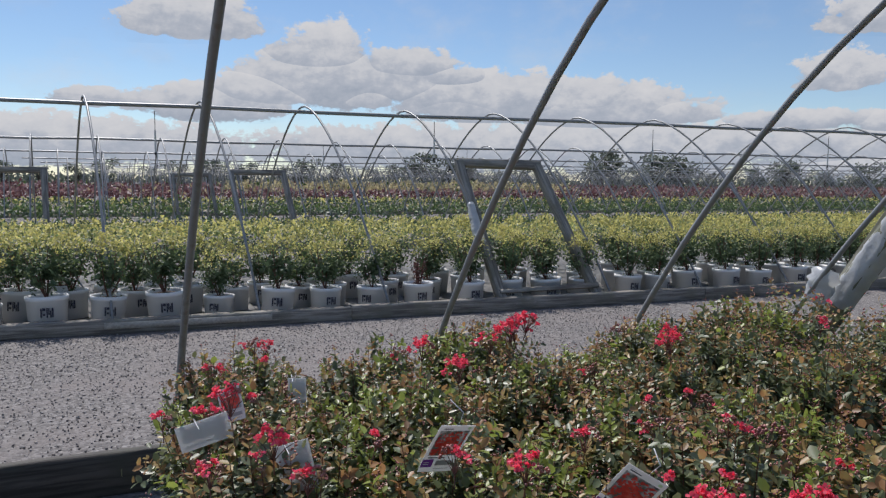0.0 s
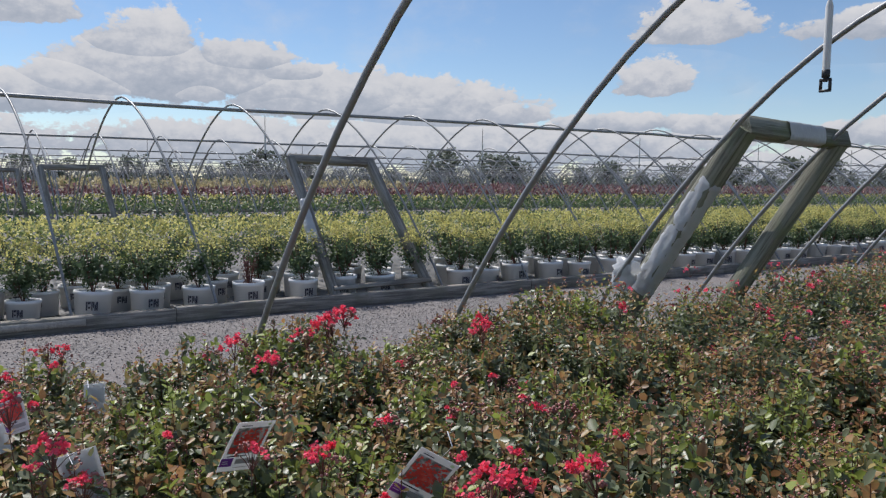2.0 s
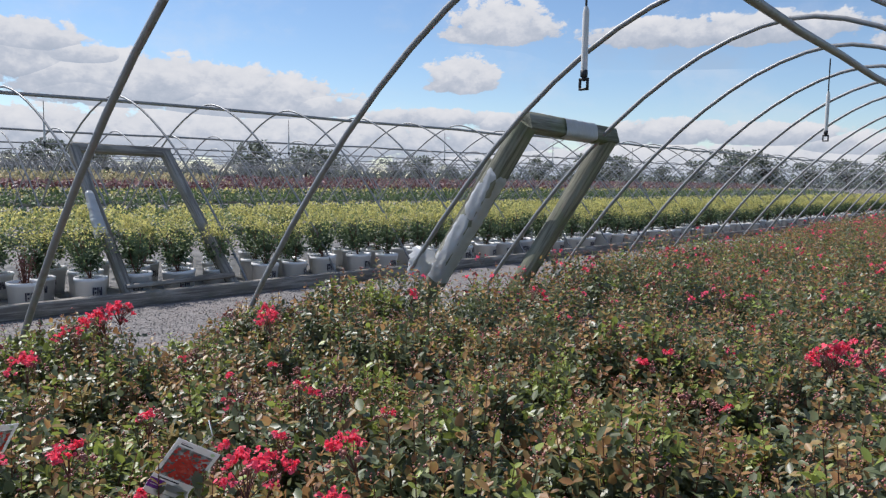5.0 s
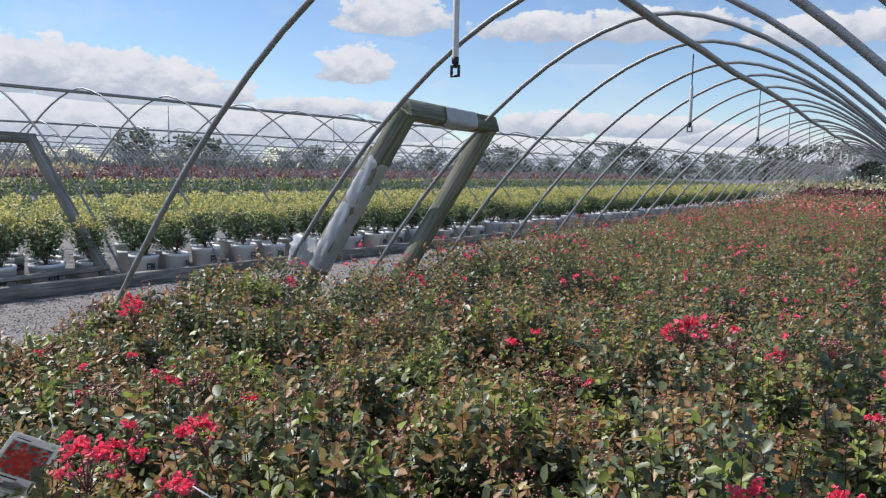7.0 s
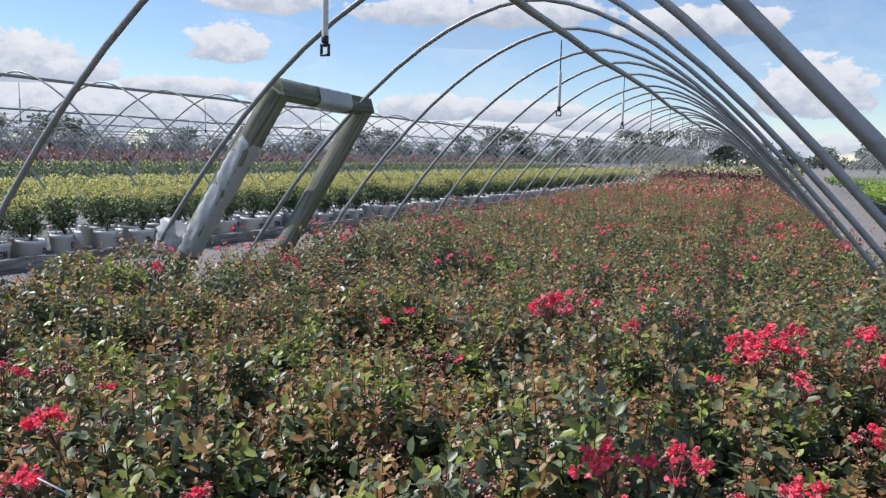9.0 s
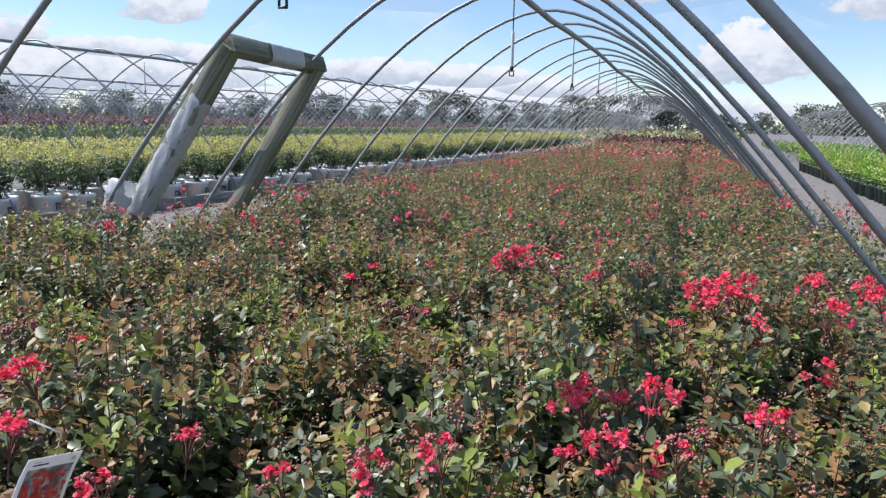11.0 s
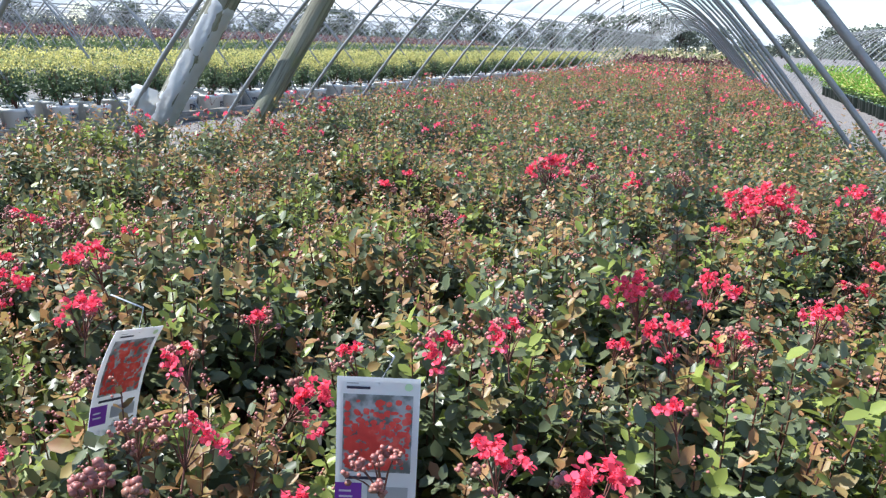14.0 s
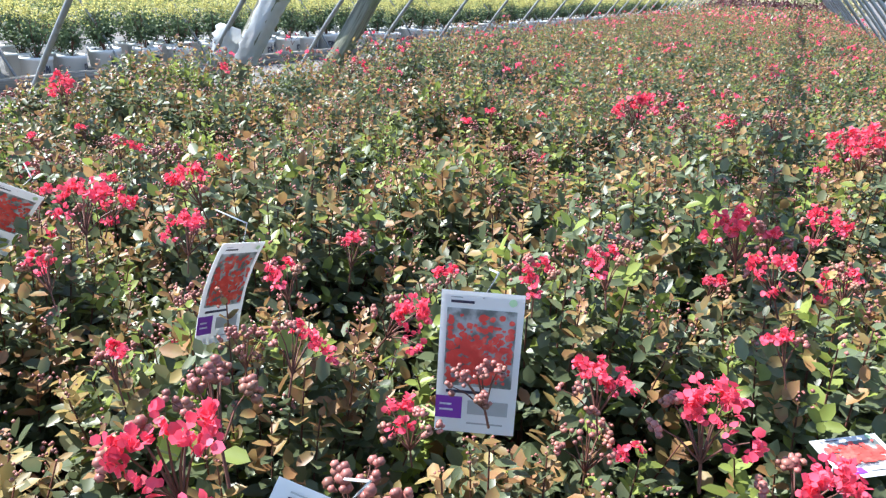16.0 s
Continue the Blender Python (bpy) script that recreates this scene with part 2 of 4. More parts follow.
def ground_material():
    mat = bpy.data.materials.new("gravel_ground")
    mat.use_nodes = True
    t = mat.node_tree
    n = Nodes(t)
    bsdf = t.nodes["Principled BSDF"]
    bsdf.inputs["Roughness"].default_value = 0.92
    co = t.nodes.new("ShaderNodeTexCoord").outputs["Object"]
    vo = t.nodes.new("ShaderNodeTexVoronoi")
    vo.inputs["Scale"].default_value = 55.0
    t.links.new(co, vo.inputs["Vector"])
    sp = t.nodes.new("ShaderNodeSeparateColor")
    t.links.new(vo.outputs["Color"], sp.inputs[0])
    stone = n.ramp(sp.outputs[0], (0.0, (0.09, 0.083, 0.08)), (0.5, (0.165, 0.152, 0.146)), (1.0, (0.27, 0.252, 0.242)))
    dust = n.smooth(n.noise(co, 1.1, 5.0), 0.42, 0.62)
    c = n.mix(n.math("MULTIPLY", dust, 0.7), stone, (0.205, 0.18, 0.17, 1))
    dark = n.smooth(n.noise(co, 3.3, 4.0), 0.58, 0.75)
    c = n.mix(n.math("MULTIPLY", dark, 0.4), c, (0.15, 0.14, 0.13, 1))
    t.links.new(c, bsdf.inputs["Base Color"])
    b = t.nodes.new("ShaderNodeBump")
    b.inputs["Strength"].default_value = 0.8
    b.inputs["Distance"].default_value = 0.006
    n.put(b.inputs["Height"], n.math("SUBTRACT", 1.0, vo.outputs["Distance"]))
    t.links.new(b.outputs[0], bsdf.inputs["Normal"])
    return mat


GROUND = ground_material()


# ---- mesh helpers ----
def mesh_of(name, verts, faces, mats, midx=None, smooth=False):
    """A mesh from arrays; faces is a list of integer arrays, each n x (3 or 4)."""
    me = bpy.data.meshes.new(name)
    verts = np.asarray(verts, dtype=np.float32)
    faces = [np.asarray(f, dtype=np.int32) for f in faces if len(f)]
    me.vertices.add(len(verts))
    me.vertices.foreach_set("co", verts.ravel())
    loops = np.concatenate([f.ravel() for f in faces])
    sizes = np.concatenate([np.full(len(f), f.shape[1], dtype=np.int32) for f in faces])
    me.loops.add(len(loops))
    me.loops.foreach_set("vertex_index", loops)
    me.polygons.add(len(sizes))
    me.polygons.foreach_set("loop_start", np.concatenate([[0], np.cumsum(sizes)[:-1]]).astype(np.int32))
    for m in mats:
        me.materials.append(m)
    if midx is not None:
        me.polygons.foreach_set("material_index", np.asarray(midx, dtype=np.int32))
    if smooth:
        me.polygons.foreach_set("use_smooth", np.ones(len(sizes), dtype=bool))
    me.update(calc_edges=True)
    return me


class Pile:
    """Collects many small pieces into one mesh."""

    def __init__(self):
        self.v, self.f3, self.f4, self.m3, self.m4, self.n = [], [], [], [], [], 0

    def add(self, v, f, m):
        v, f = np.asarray(v, float).reshape(-1, 3), np.asarray(f, int)
        self.v.append(v)
        m = np.broadcast_to(np.asarray(m), (len(f),))
        if f.shape[1] == 3:
            self.f3.append(f + self.n)
            self.m3.append(m)
        else:
            self.f4.append(f + self.n)
            self.m4.append(m)
        self.n += len(v)

    def mesh(self, name, mats, smooth=False):
        fs, ms = [], []
        for f, m in ((self.f3, self.m3), (self.f4, self.m4)):
            if f:
                fs.append(np.concatenate(f))
                ms.append(np.concatenate(m))
        return mesh_of(name, np.concatenate(self.v), fs, mats, np.concatenate(ms), smooth)


def unit(a):
    return a / np.maximum(np.linalg.norm(a, axis=-1, keepdims=True), 1e-9)


LEAF_UV = np.array([(0, 0, 0), (0.30, -0.44, 0.08), (0.70, -0.40, 0.07), (1, 0, -0.03), (0.70, 0.40, 0.07), (0.30, 0.44, 0.08)])
LEAF_F = np.array([(0, 1, 2, 3), (0, 3, 4, 5)])
CARD_UV = np.array([(0, 0, 0), (0.5, -0.45, 0.06), (1, 0, -0.04), (0.5, 0.45, 0.06)])
CARD_F = np.array([(0, 1, 2), (0, 2, 3)])


def leaves(pile, p, d, up, length, width, m, simple=False):
    """Leaves at the points p, pointing along d, with their faces turned towards up."""
    if not len(p):
        return
    uv, fa = (CARD_UV, CARD_F) if simple else (LEAF_UV, LEAF_F)
    d = unit(d)
    side = unit(np.cross(up, d))
    nor = np.cross(d, side)
    L, W = np.asarray(length)[:, None, None], np.asarray(width)[:, None, None]
    v = p[:, None, :] + uv[None, :, 0:1] * L * d[:, None, :] + uv[None, :, 1:2] * W * side[:, None, :] + uv[None, :, 2:3] * L * nor[:, None, :]
    f = (np.arange(len(p)) * len(uv))[:, None, None] + fa[None]
    pile.add(v.reshape(-1, 3), f.reshape(-1, fa.shape[1]), np.repeat(m, len(fa)))


def tube(pile, pts, radius, sides=6, m=0, cap=True):
    """A round bar along the points."""
    pts = np.asarray(pts, float)
    r = np.broadcast_to(np.asarray(radius, float), (len(pts),))
    tan = unit(np.gradient(pts, axis=0))
    ref = np.array([0.31, 0.9, 0.29]) if abs(tan[0] @ np.array([0, 1.0, 0])) < 0.8 else np.array([1.0, 0.1, 0.2])
    a = unit(np.cross(tan, ref))
    b = np.cross(tan, a)
    ang = np.linspace(0, 2 * np.pi, sides, endpoint=False)
    v = pts[:, None] + r[:, None, None] * (np.cos(ang)[None, :, None] * a[:, None] + np.sin(ang)[None, :, None] * b[:, None])
    i, j = np.meshgrid(np.arange(len(pts) - 1), np.arange(sides), indexing="ij")
    k = (j + 1) % sides
    f = np.stack([i * sides + j, i * sides + k, (i + 1) * sides + k, (i + 1) * sides + j], -1).reshape(-1, 4)
    pile.add(v.reshape(-1, 3), f, m)
    if cap:
        for e in (0, len(pts) - 1):
            c = np.concatenate([[pts[e]], v[e]])
            pile.add(c, np.array([(0, 1 + q, 1 + (q + 1) % sides) for q in range(sides)]), m)


def lathe(pile, profile, sides=16, m=0, centre=(0, 0, 0)):
    """A turned shape from (radius, height) pairs."""
    pr = np.asarray(profile, float)
    ang = np.linspace(0, 2 * np.pi, sides, endpoint=False)
    v = np.stack([pr[:, None, 0] * np.cos(ang), pr[:, None, 0] * np.sin(ang), np.repeat(pr[:, 1:2], sides, 1)], -1) + np.array(centre)
    i, j = np.meshgrid(np.arange(len(pr) - 1), np.arange(sides), indexing="ij")
    k = (j + 1) % sides
    pile.add(v.reshape(-1, 3), np.stack([i * sides + j, i * sides + k, (i + 1) * sides + k, (i + 1) * sides + j], -1).reshape(-1, 4), m)


def box(pile, lo, hi, m=0):
    x0, y0, z0 = lo
    x1, y1, z1 = hi
    v = [(x0, y0, z0), (x1, y0, z0), (x1, y1, z0), (x0, y1, z0), (x0, y0, z1), (x1, y0, z1), (x1, y1, z1), (x0, y1, z1)]
    pile.add(v, [(0, 3, 2, 1), (4, 5, 6, 7), (0, 1, 5, 4), (1, 2, 6, 5), (2, 3, 7, 6), (3, 0, 4, 7)], m)


ICO_V = unit(np.array([(0, 1, 1.618), (0, -1, 1.618), (0, 1, -1.618), (0, -1, -1.618), (1, 1.618, 0), (-1, 1.618, 0), (1, -1.618, 0), (-1, -1.618, 0),
                       (1.618, 0, 1), (-1.618, 0, 1), (1.618, 0, -1), (-1.618, 0, -1)]))
ICO_F = np.array([(0, 1, 8), (0, 8, 4), (0, 4, 5), (0, 5, 9), (0, 9, 1), (1, 9, 7), (1, 7, 6), (1, 6, 8), (8, 6, 10), (8, 10, 4),
                  (4, 10, 2), (4, 2, 5), (5, 2, 11), (5, 11, 9), (9, 11, 7), (3, 6, 7), (3, 7, 11), (3, 11, 2), (3, 2, 10), (3, 10, 6)])
OCT_V = np.array([(1, 0, 0), (-1, 0, 0), (0, 1, 0), (0, -1, 0), (0, 0, 1), (0, 0, -1.0)])
OCT_F = np.array([(0, 2, 4), (2, 1, 4), (1, 3, 4), (3, 0, 4), (2, 0, 5), (1, 2, 5), (3, 1, 5), (0, 3, 5)])


def balls(pile, p, r, m, rough=False):
    V, F = (OCT_V, OCT_F) if rough else (ICO_V, ICO_F)
    v = p[:, None] + np.asarray(r)[:, None, None] * V[None]
    pile.add(v.reshape(-1, 3), ((np.arange(len(p)) * len(V))[:, None, None] + F[None]).reshape(-1, 3), m)


def thing(name, me=None, **tags):
    return tagged(new(name, me), **tags)


def part(name, me, parent, label=""):
    ob = new(name, me)
    ob.parent = parent
    if label:
        ob["label"] = label
    return ob


# ---- ground ----
rs = np.random.RandomState(4)
xs = np.concatenate([[-3000, -600, -200, -100, -40], np.linspace(-20, 12, 33), [40, 100, 200, 600, 3000]])
ys = np.concatenate([[-3000, -600, -100, -30], np.linspace(-6, 40, 47), [60, 100, 200, 600, 3000]])
gx, gy = np.meshgrid(xs, ys, indexing="ij")
nx, ny = len(xs), len(ys)
ii, jj = np.meshgrid(np.arange(nx - 1), np.arange(ny - 1), indexing="ij")
quads = np.stack([ii * ny + jj, (ii + 1) * ny + jj, (ii + 1) * ny + jj + 1, ii * ny + jj + 1], -1).reshape(-1, 4)
thing("ground", mesh_of("ground", np.stack([gx, gy, 0 * gx - 0.02], -1).reshape(-1, 3), [quads], [GROUND]), label="pale grey crushed gravel ground with dusty patches",
      category="ground", kind="structure")


def stones(name, x0, x1, y0, y1, count, size, seed, label):
    r = np.random.RandomState(seed)
    p = np.stack([r.uniform(x0, x1, count), r.uniform(y0, y1, count), r.uniform(-0.022, -0.014, count)], -1)
    ax = unit(r.normal(size=(count, 3)))
    s = size * r.uniform(0.5, 1.4, count)
    bx = unit(np.cross(ax, r.normal(size=(count, 3))))
    by = np.cross(ax, bx)
    e = np.stack([ax * 1.1, bx * 0.85, by * 0.6], 1) * s[:, None, None]
    v = p[:, None] + (OCT_V[None, :, :] * r.uniform(0.7, 1.2, (count, 6, 1))) @ e
    v[..., 2] = np.maximum(v[..., 2], -0.024)
    f = ((np.arange(count) * 6)[:, None, None] + OCT_F[None]).reshape(-1, 3)
    thing(name, mesh_of(name, v.reshape(-1, 3), [f], [STONE]), label=label, category="gravel", kind="stuff")


stones("gravel", -5.85, -2.65, -0.9, 5.0, 16000, 0.0072, 7, "loose crushed grey stones covering the drive between the beds")
stones("gravel", 1.45, 3.0, 2.5, 9.0, 4500, 0.0065, 8, "loose crushed grey stones beside the flower bed")


# ---- hoop houses ----
HALF, RISE, STEP, BOW = 2.06, 1.99, 0.934, 1.76


def centre_x(y):
    """The bed's middle line."""
    return -0.332 - 0.067 * y


def hoop_mesh(name, skew, half, rise, bow, radius=0.012, segs=30, sides=8, wide=1.0):
    pile = Pile()
    u = np.linspace(-1, 1, segs)
    x = half * np.sign(u) * np.abs(u) ** 1.1
    z = rise * (1 - np.abs(x / half) ** bow)
    x = np.where(x > 0, x * (1 + (wide - 1) * (x / half) ** 4), x)
    tube(pile, np.stack([x, x * skew, z], -1), radius, sides)
    return pile.mesh(name, [GALV], True)


def drop_mesh(length):
    """A sprinkler drop: thin wire, white weight pipe, black nozzle."""
    wire, pipe, nozzle = Pile(), Pile(), Pile()
    tube(wire, [(0, 0, 0), (0, 0, -length * 0.42)], 0.004, 5)
    tube(pipe, [(0, 0, -length * 0.40), (0, 0, -length * 0.44), (0, 0, -length + 0.06)], [0.006, 0.0105, 0.0105], 8)
    lathe(nozzle, [(0.0, -length + 0.065), (0.012, -length + 0.06), (0.012, -length + 0.04), (0.006, -length + 0.036), (0.006, -length + 0.026)], 8)
    for s in (-1, 1):
        box(nozzle, (s * 0.014 - 0.003, -0.004, -length), (s * 0.014 + 0.003, 0.004, -length + 0.034))
    box(nozzle, (-0.016, -0.005, -length - 0.003), (0.016, 0.005, -length + 0.004))
    box(nozzle, (-0.016, -0.005, -length + 0.028), (0.016, 0.005, -length + 0.036))
    return wire.mesh("wire", [RUBBER]), pipe.mesh("pipe", [PVC], True), nozzle.mesh("nozzle", [RUBBER])


def drop(x, y, z, length, parent_label):
    w, p, nz = drop_mesh(length)
    ob = thing("sprinkler_drop", None, label=parent_label, category="sprinkler", group="hanging sprinkler drops")
    ob.location = (x, y, z)
    part("wire", w, ob)
    part("pipe", p, ob, "white plastic weight pipe")
    part("nozzle", nz, ob, "black plastic sprinkler nozzle")
    return ob


def board_mesh(name, length, wide, high, mat, bend=0.0, seed=0):
    """A timber along x with worn, slightly uneven edges."""
    r = np.random.RandomState(seed)
    n = max(3, int(length / 0.25))
    pile = Pile()
    x = np.linspace(0, length, n)
    prof = np.array([(-0.5, 0.04), (-0.5, 0.92), (-0.42, 1.0), (0.42, 1.0), (0.5, 0.92), (0.5, 0.04), (0.45, 0), (-0.45, 0)])
    v = np.zeros((n, 8, 3))
    v[:, :, 0] = x[:, None]
    v[:, :, 1] = prof[None, :, 0] * wide + r.normal(0, 0.002, (n, 8)) + (bend * np.sin(np.linspace(0, np.pi, n)))[:, None]
    v[:, :, 2] = prof[None, :, 1] * high + r.normal(0, 0.002, (n, 8))
    i, j = np.meshgrid(np.arange(n - 1), np.arange(8), indexing="ij")
    k = (j + 1) % 8
    pile.add(v.reshape(-1, 3), np.stack([i * 8 + j, (i + 1) * 8 + j, (i + 1) * 8 + k, i * 8 + k], -1).reshape(-1, 4), 0)
    for e in (0, n - 1):
        pile.add(v[e], np.array([(0, 1, 4, 5), (1, 2, 3, 4), (0, 5, 6, 7)]), 0)
    return pile.mesh(name, [mat])


def house(cx_of, y_of, count, skew, label, half=HALF, rise=RISE, step=STEP, bow=BOW, wide=1.0, group="rows of hoop houses"):
    ob = thing("hoop_house", None, label=label, category="greenhouse frame", group=group)
    ob.location = (cx_of(0.0), y_of, 0)
    fine = abs(cx_of(0.0)) < 9
    me = hoop_mesh("hoop", skew, half, rise, bow, 0.012 if fine else 0.0145, 28 if fine else 18, 7 if fine else 5, wide)
    ridge_z = rise - 0.085
    r = np.random.RandomState(int(abs(cx_of(0.0)) * 10))
    pts = []
    for k in range(count):
        y = k * step
        h = part("hoop", me, ob)
        dx = cx_of(y_of + y) - cx_of(0.0)
        h.location = (dx + r.normal(0, 0.012), y + r.normal(0, 0.02), -0.02)
        h.rotation_euler = (r.normal(0, 0.012), r.normal(0, 0.006), 0)
        h.scale = (1, 1, 1 + r.normal(0, 0.006))
        pts.append((dx + r.normal(0, 0.01), y, ridge_z + r.normal(0, 0.008)))
    pile = Pile()
    tube(pile, [(pts[0][0], -0.25, ridge_z)] + pts, 0.022, 7)
    part("ridge_pipe", pile.mesh("ridge_pipe", [GALV], True), ob)
    return ob


own = house(centre_x, 0.638, 42, 0.096, "bare galvanised steel hoop house frame over the flower bed", wide=1.10)
LEFT_X = [-8.20] + [-7.80 - 7.1 * k for k in range(1, 14)]
for k, x in enumerate(LEFT_X):
    first_y = -3.87 if k == 0 else -3.667 - (k * 0.37) % 1.0
    size = (2.246, 2.085, 1.181) if k == 0 else (2.143, 2.043, 1.127)
    house(lambda y, x=x: x, first_y, 62 if k < 2 else 56, 0.162 if k == 0 else 0.12,
          "bare galvanised steel hoop house frame over potted shrubs" if k < 2 else "distant bare steel hoop house frame", *size, 1.64)
house(lambda y: 5.75 - 0.06 * y, 2.3, 40, 0.096, "bare steel hoop house frame over bright green plants")
house(lambda y: 12.6 - 0.06 * y, 6.3, 34, 0.096, "distant bare steel hoop house frame")

# sprinkler drops
for k, y in enumerate((2.64, 5.28, 7.42, 9.4, 11.5, 13.6, 15.7, 17.7, 19.8, 21.9)):
    drop((-0.70, -0.75, -0.83)[k] if k < 3 else centre_x(y), y, RISE - 0.10, (0.43, 0.47, 0.46)[k % 3], "white and black sprinkler drop hanging from the ridge pipe")
for x in LEFT_X[:2]:
    for k in range(9):
        drop(x, 0.4 + 3.2 * k, 1.94, 0.5, "thin sprinkler drop hanging from the far ridge pipe")

# timber edging along the houses
def edging(x_of, y0, y1, wide, high, label, seed, mat=WOOD):
    ob = thing("timber_edging", None, label=label, category="edging board")
    ob.location = (x_of(y0), y0, -0.02)
    r = np.random.RandomState(seed)
    y, k = y0, 0
    while y < y1:
        L = 3.6 + r.uniform(-0.3, 0.3)
        b = part("board", board_mesh("board", L - 0.006, wide, high * r.uniform(0.94, 1.03), WOOD_PALE if r.rand() < 0.08 else mat, r.normal(0, 0.012), seed + k), ob)
        b.location = (x_of(y) - x_of(y0) + r.normal(0, 0.008), y - y0, 0)
        b.rotation_euler = (0, 0, math.atan2(L, x_of(y + L) - x_of(y)))
        y += L
        k += 1
    return ob


edging(lambda y: -5.93, -5.0, 62, 0.10, 0.122, "weathered grey timber edging along the white pots", 11)
edging(lambda y: -2.56 - 0.062 * y, -1.4, 40, 0.05, 0.165, "dark weathered timber edging beside the flower bed", 12, WOOD_DARK)
for k, x in enumerate(LEFT_X[1:4]):
    edging(lambda y, x=x: x + 2.2, -5.0, 40, 0.1, 0.16, "distant weathered timber edging", 20 + k)
pile = Pile()
box(pile, (-0.012, 0, 0), (0.012, 1.3, 0.05))
pale = thing("repair_board", pile.mesh("repair_board", [WOOD_PALE]), label="pale new repair strip lying against the timber edging", category="board")
pale.location = (-5.862, 0.0, 0.025)
pale.rotation_euler = (0, 0, 0)

# ground fabric under the beds
def fabric(x_of, half, y0, y1, label, mat=FABRIC):
    ysf = np.arange(y0, y1, 1.0)
    v = np.array([(x_of(y) + s * half, y, -0.013) for y in ysf for s in (-1, 1)])
    q = np.array([(2 * k, 2 * k + 1, 2 * k + 3, 2 * k + 2) for k in range(len(ysf) - 1)])
    thing("ground_cloth", mesh_of("ground_cloth", v, [q], [mat]), label=label, category="ground cloth", kind="structure")


fabric(centre_x, 1.95, -0.9, 40, "black woven ground cloth under the flower bed")
fabric(lambda y: -8.05, 2.02, -5, 46, "dusty grey ground cloth under the white pots", DUSTY_CLOTH)

# leaning timber door frames
def post_between(name, a, b, w, d, mat, parent, seed, label=""):
    """A square timber from a to b."""
    a, b = Vector(a), Vector(b)
    ob = part(name, board_mesh(name, (b - a).length, w, d, mat, 0.0, seed), parent, label)
    x = (b - a).normalized()
    y = Vector((0, 1, 0)) - x * x.y if abs(x.y) < 0.9 else Vector((1, 0, 0.35))
    y = (y - x * y.dot(x)).normalized()
    z = x.cross(y)
    a = a - z * (d / 2)
    ob.matrix_local = Matrix(((x.x, y.x, z.x, a.x), (x.y, y.y, z.y, a.y), (x.z, y.z, z.z, a.z), (0, 0, 0, 1)))
    return ob


def door_frame(label, mat, foot, top, foot_right, top_right, size=0.10):
    """Two posts that lean along the hoops and a head beam; foot and top are the first post's ends."""
    ob = thing("door_frame", None, label=label, category="door frame", group="leaning timber door frames")
    ob.location = foot
    o = Vector(foot)
    post_between("post", (0, 0, 0), Vector(top) - o, size, size, mat, ob, 3)
    post_between("post", Vector(foot_right) - o, Vector(top_right) - o, size, size, mat, ob, 4)
    along = (Vector(top_right) - Vector(top)).normalized() * size * 0.55
    lift = Vector((0, 0, 0.004))
    post_between("head_beam", Vector(top) - o - along * 0.3 + lift, Vector(top_right) - o + along + lift, size * 0.8, size, mat, ob, 5)
    return ob


FOOT, TOP = (-2.58, 3.45, -0.02), (-1.645, 3.60, 1.45)
own_frame = door_frame("weathered mossy timber door frame leaning with the hoops", WOOD_MOSS, FOOT, TOP, (-2.46, 4.15, -0.02), (-1.64, 4.37, 1.42), 0.09)
post_between("batten", (-0.075, 0.03, 0.0), (0.735, 0.15, 1.28), 0.04, 0.06, WOOD_MOSS, own_frame, 14)
frame_next = door_frame("grey weathered timber door frame on the neighbouring hoop house", WOOD, (-6.002, 3.516, 0.048), (-7.05, 3.464, 1.411), (-6.002, 4.585, 0.048), (-7.05, 4.407, 1.39), 0.088)
post_between("bottom_rail", (-0.02, -0.02, 0.10), (-0.02, 1.08, 0.115), 0.05, 0.045, WOOD, frame_next, 9)
for x, y in ((-12.75, 1.80), (-19.9, 0.9), (-12.75, -2.2)):
    door_frame("distant grey timber door frame on a hoop house", WOOD, (x, y, 0), (x - 1.0, y - 0.15, 1.36), (x, y + 0.95, 0), (x - 1.0, y + 0.8, 1.36), 0.09)


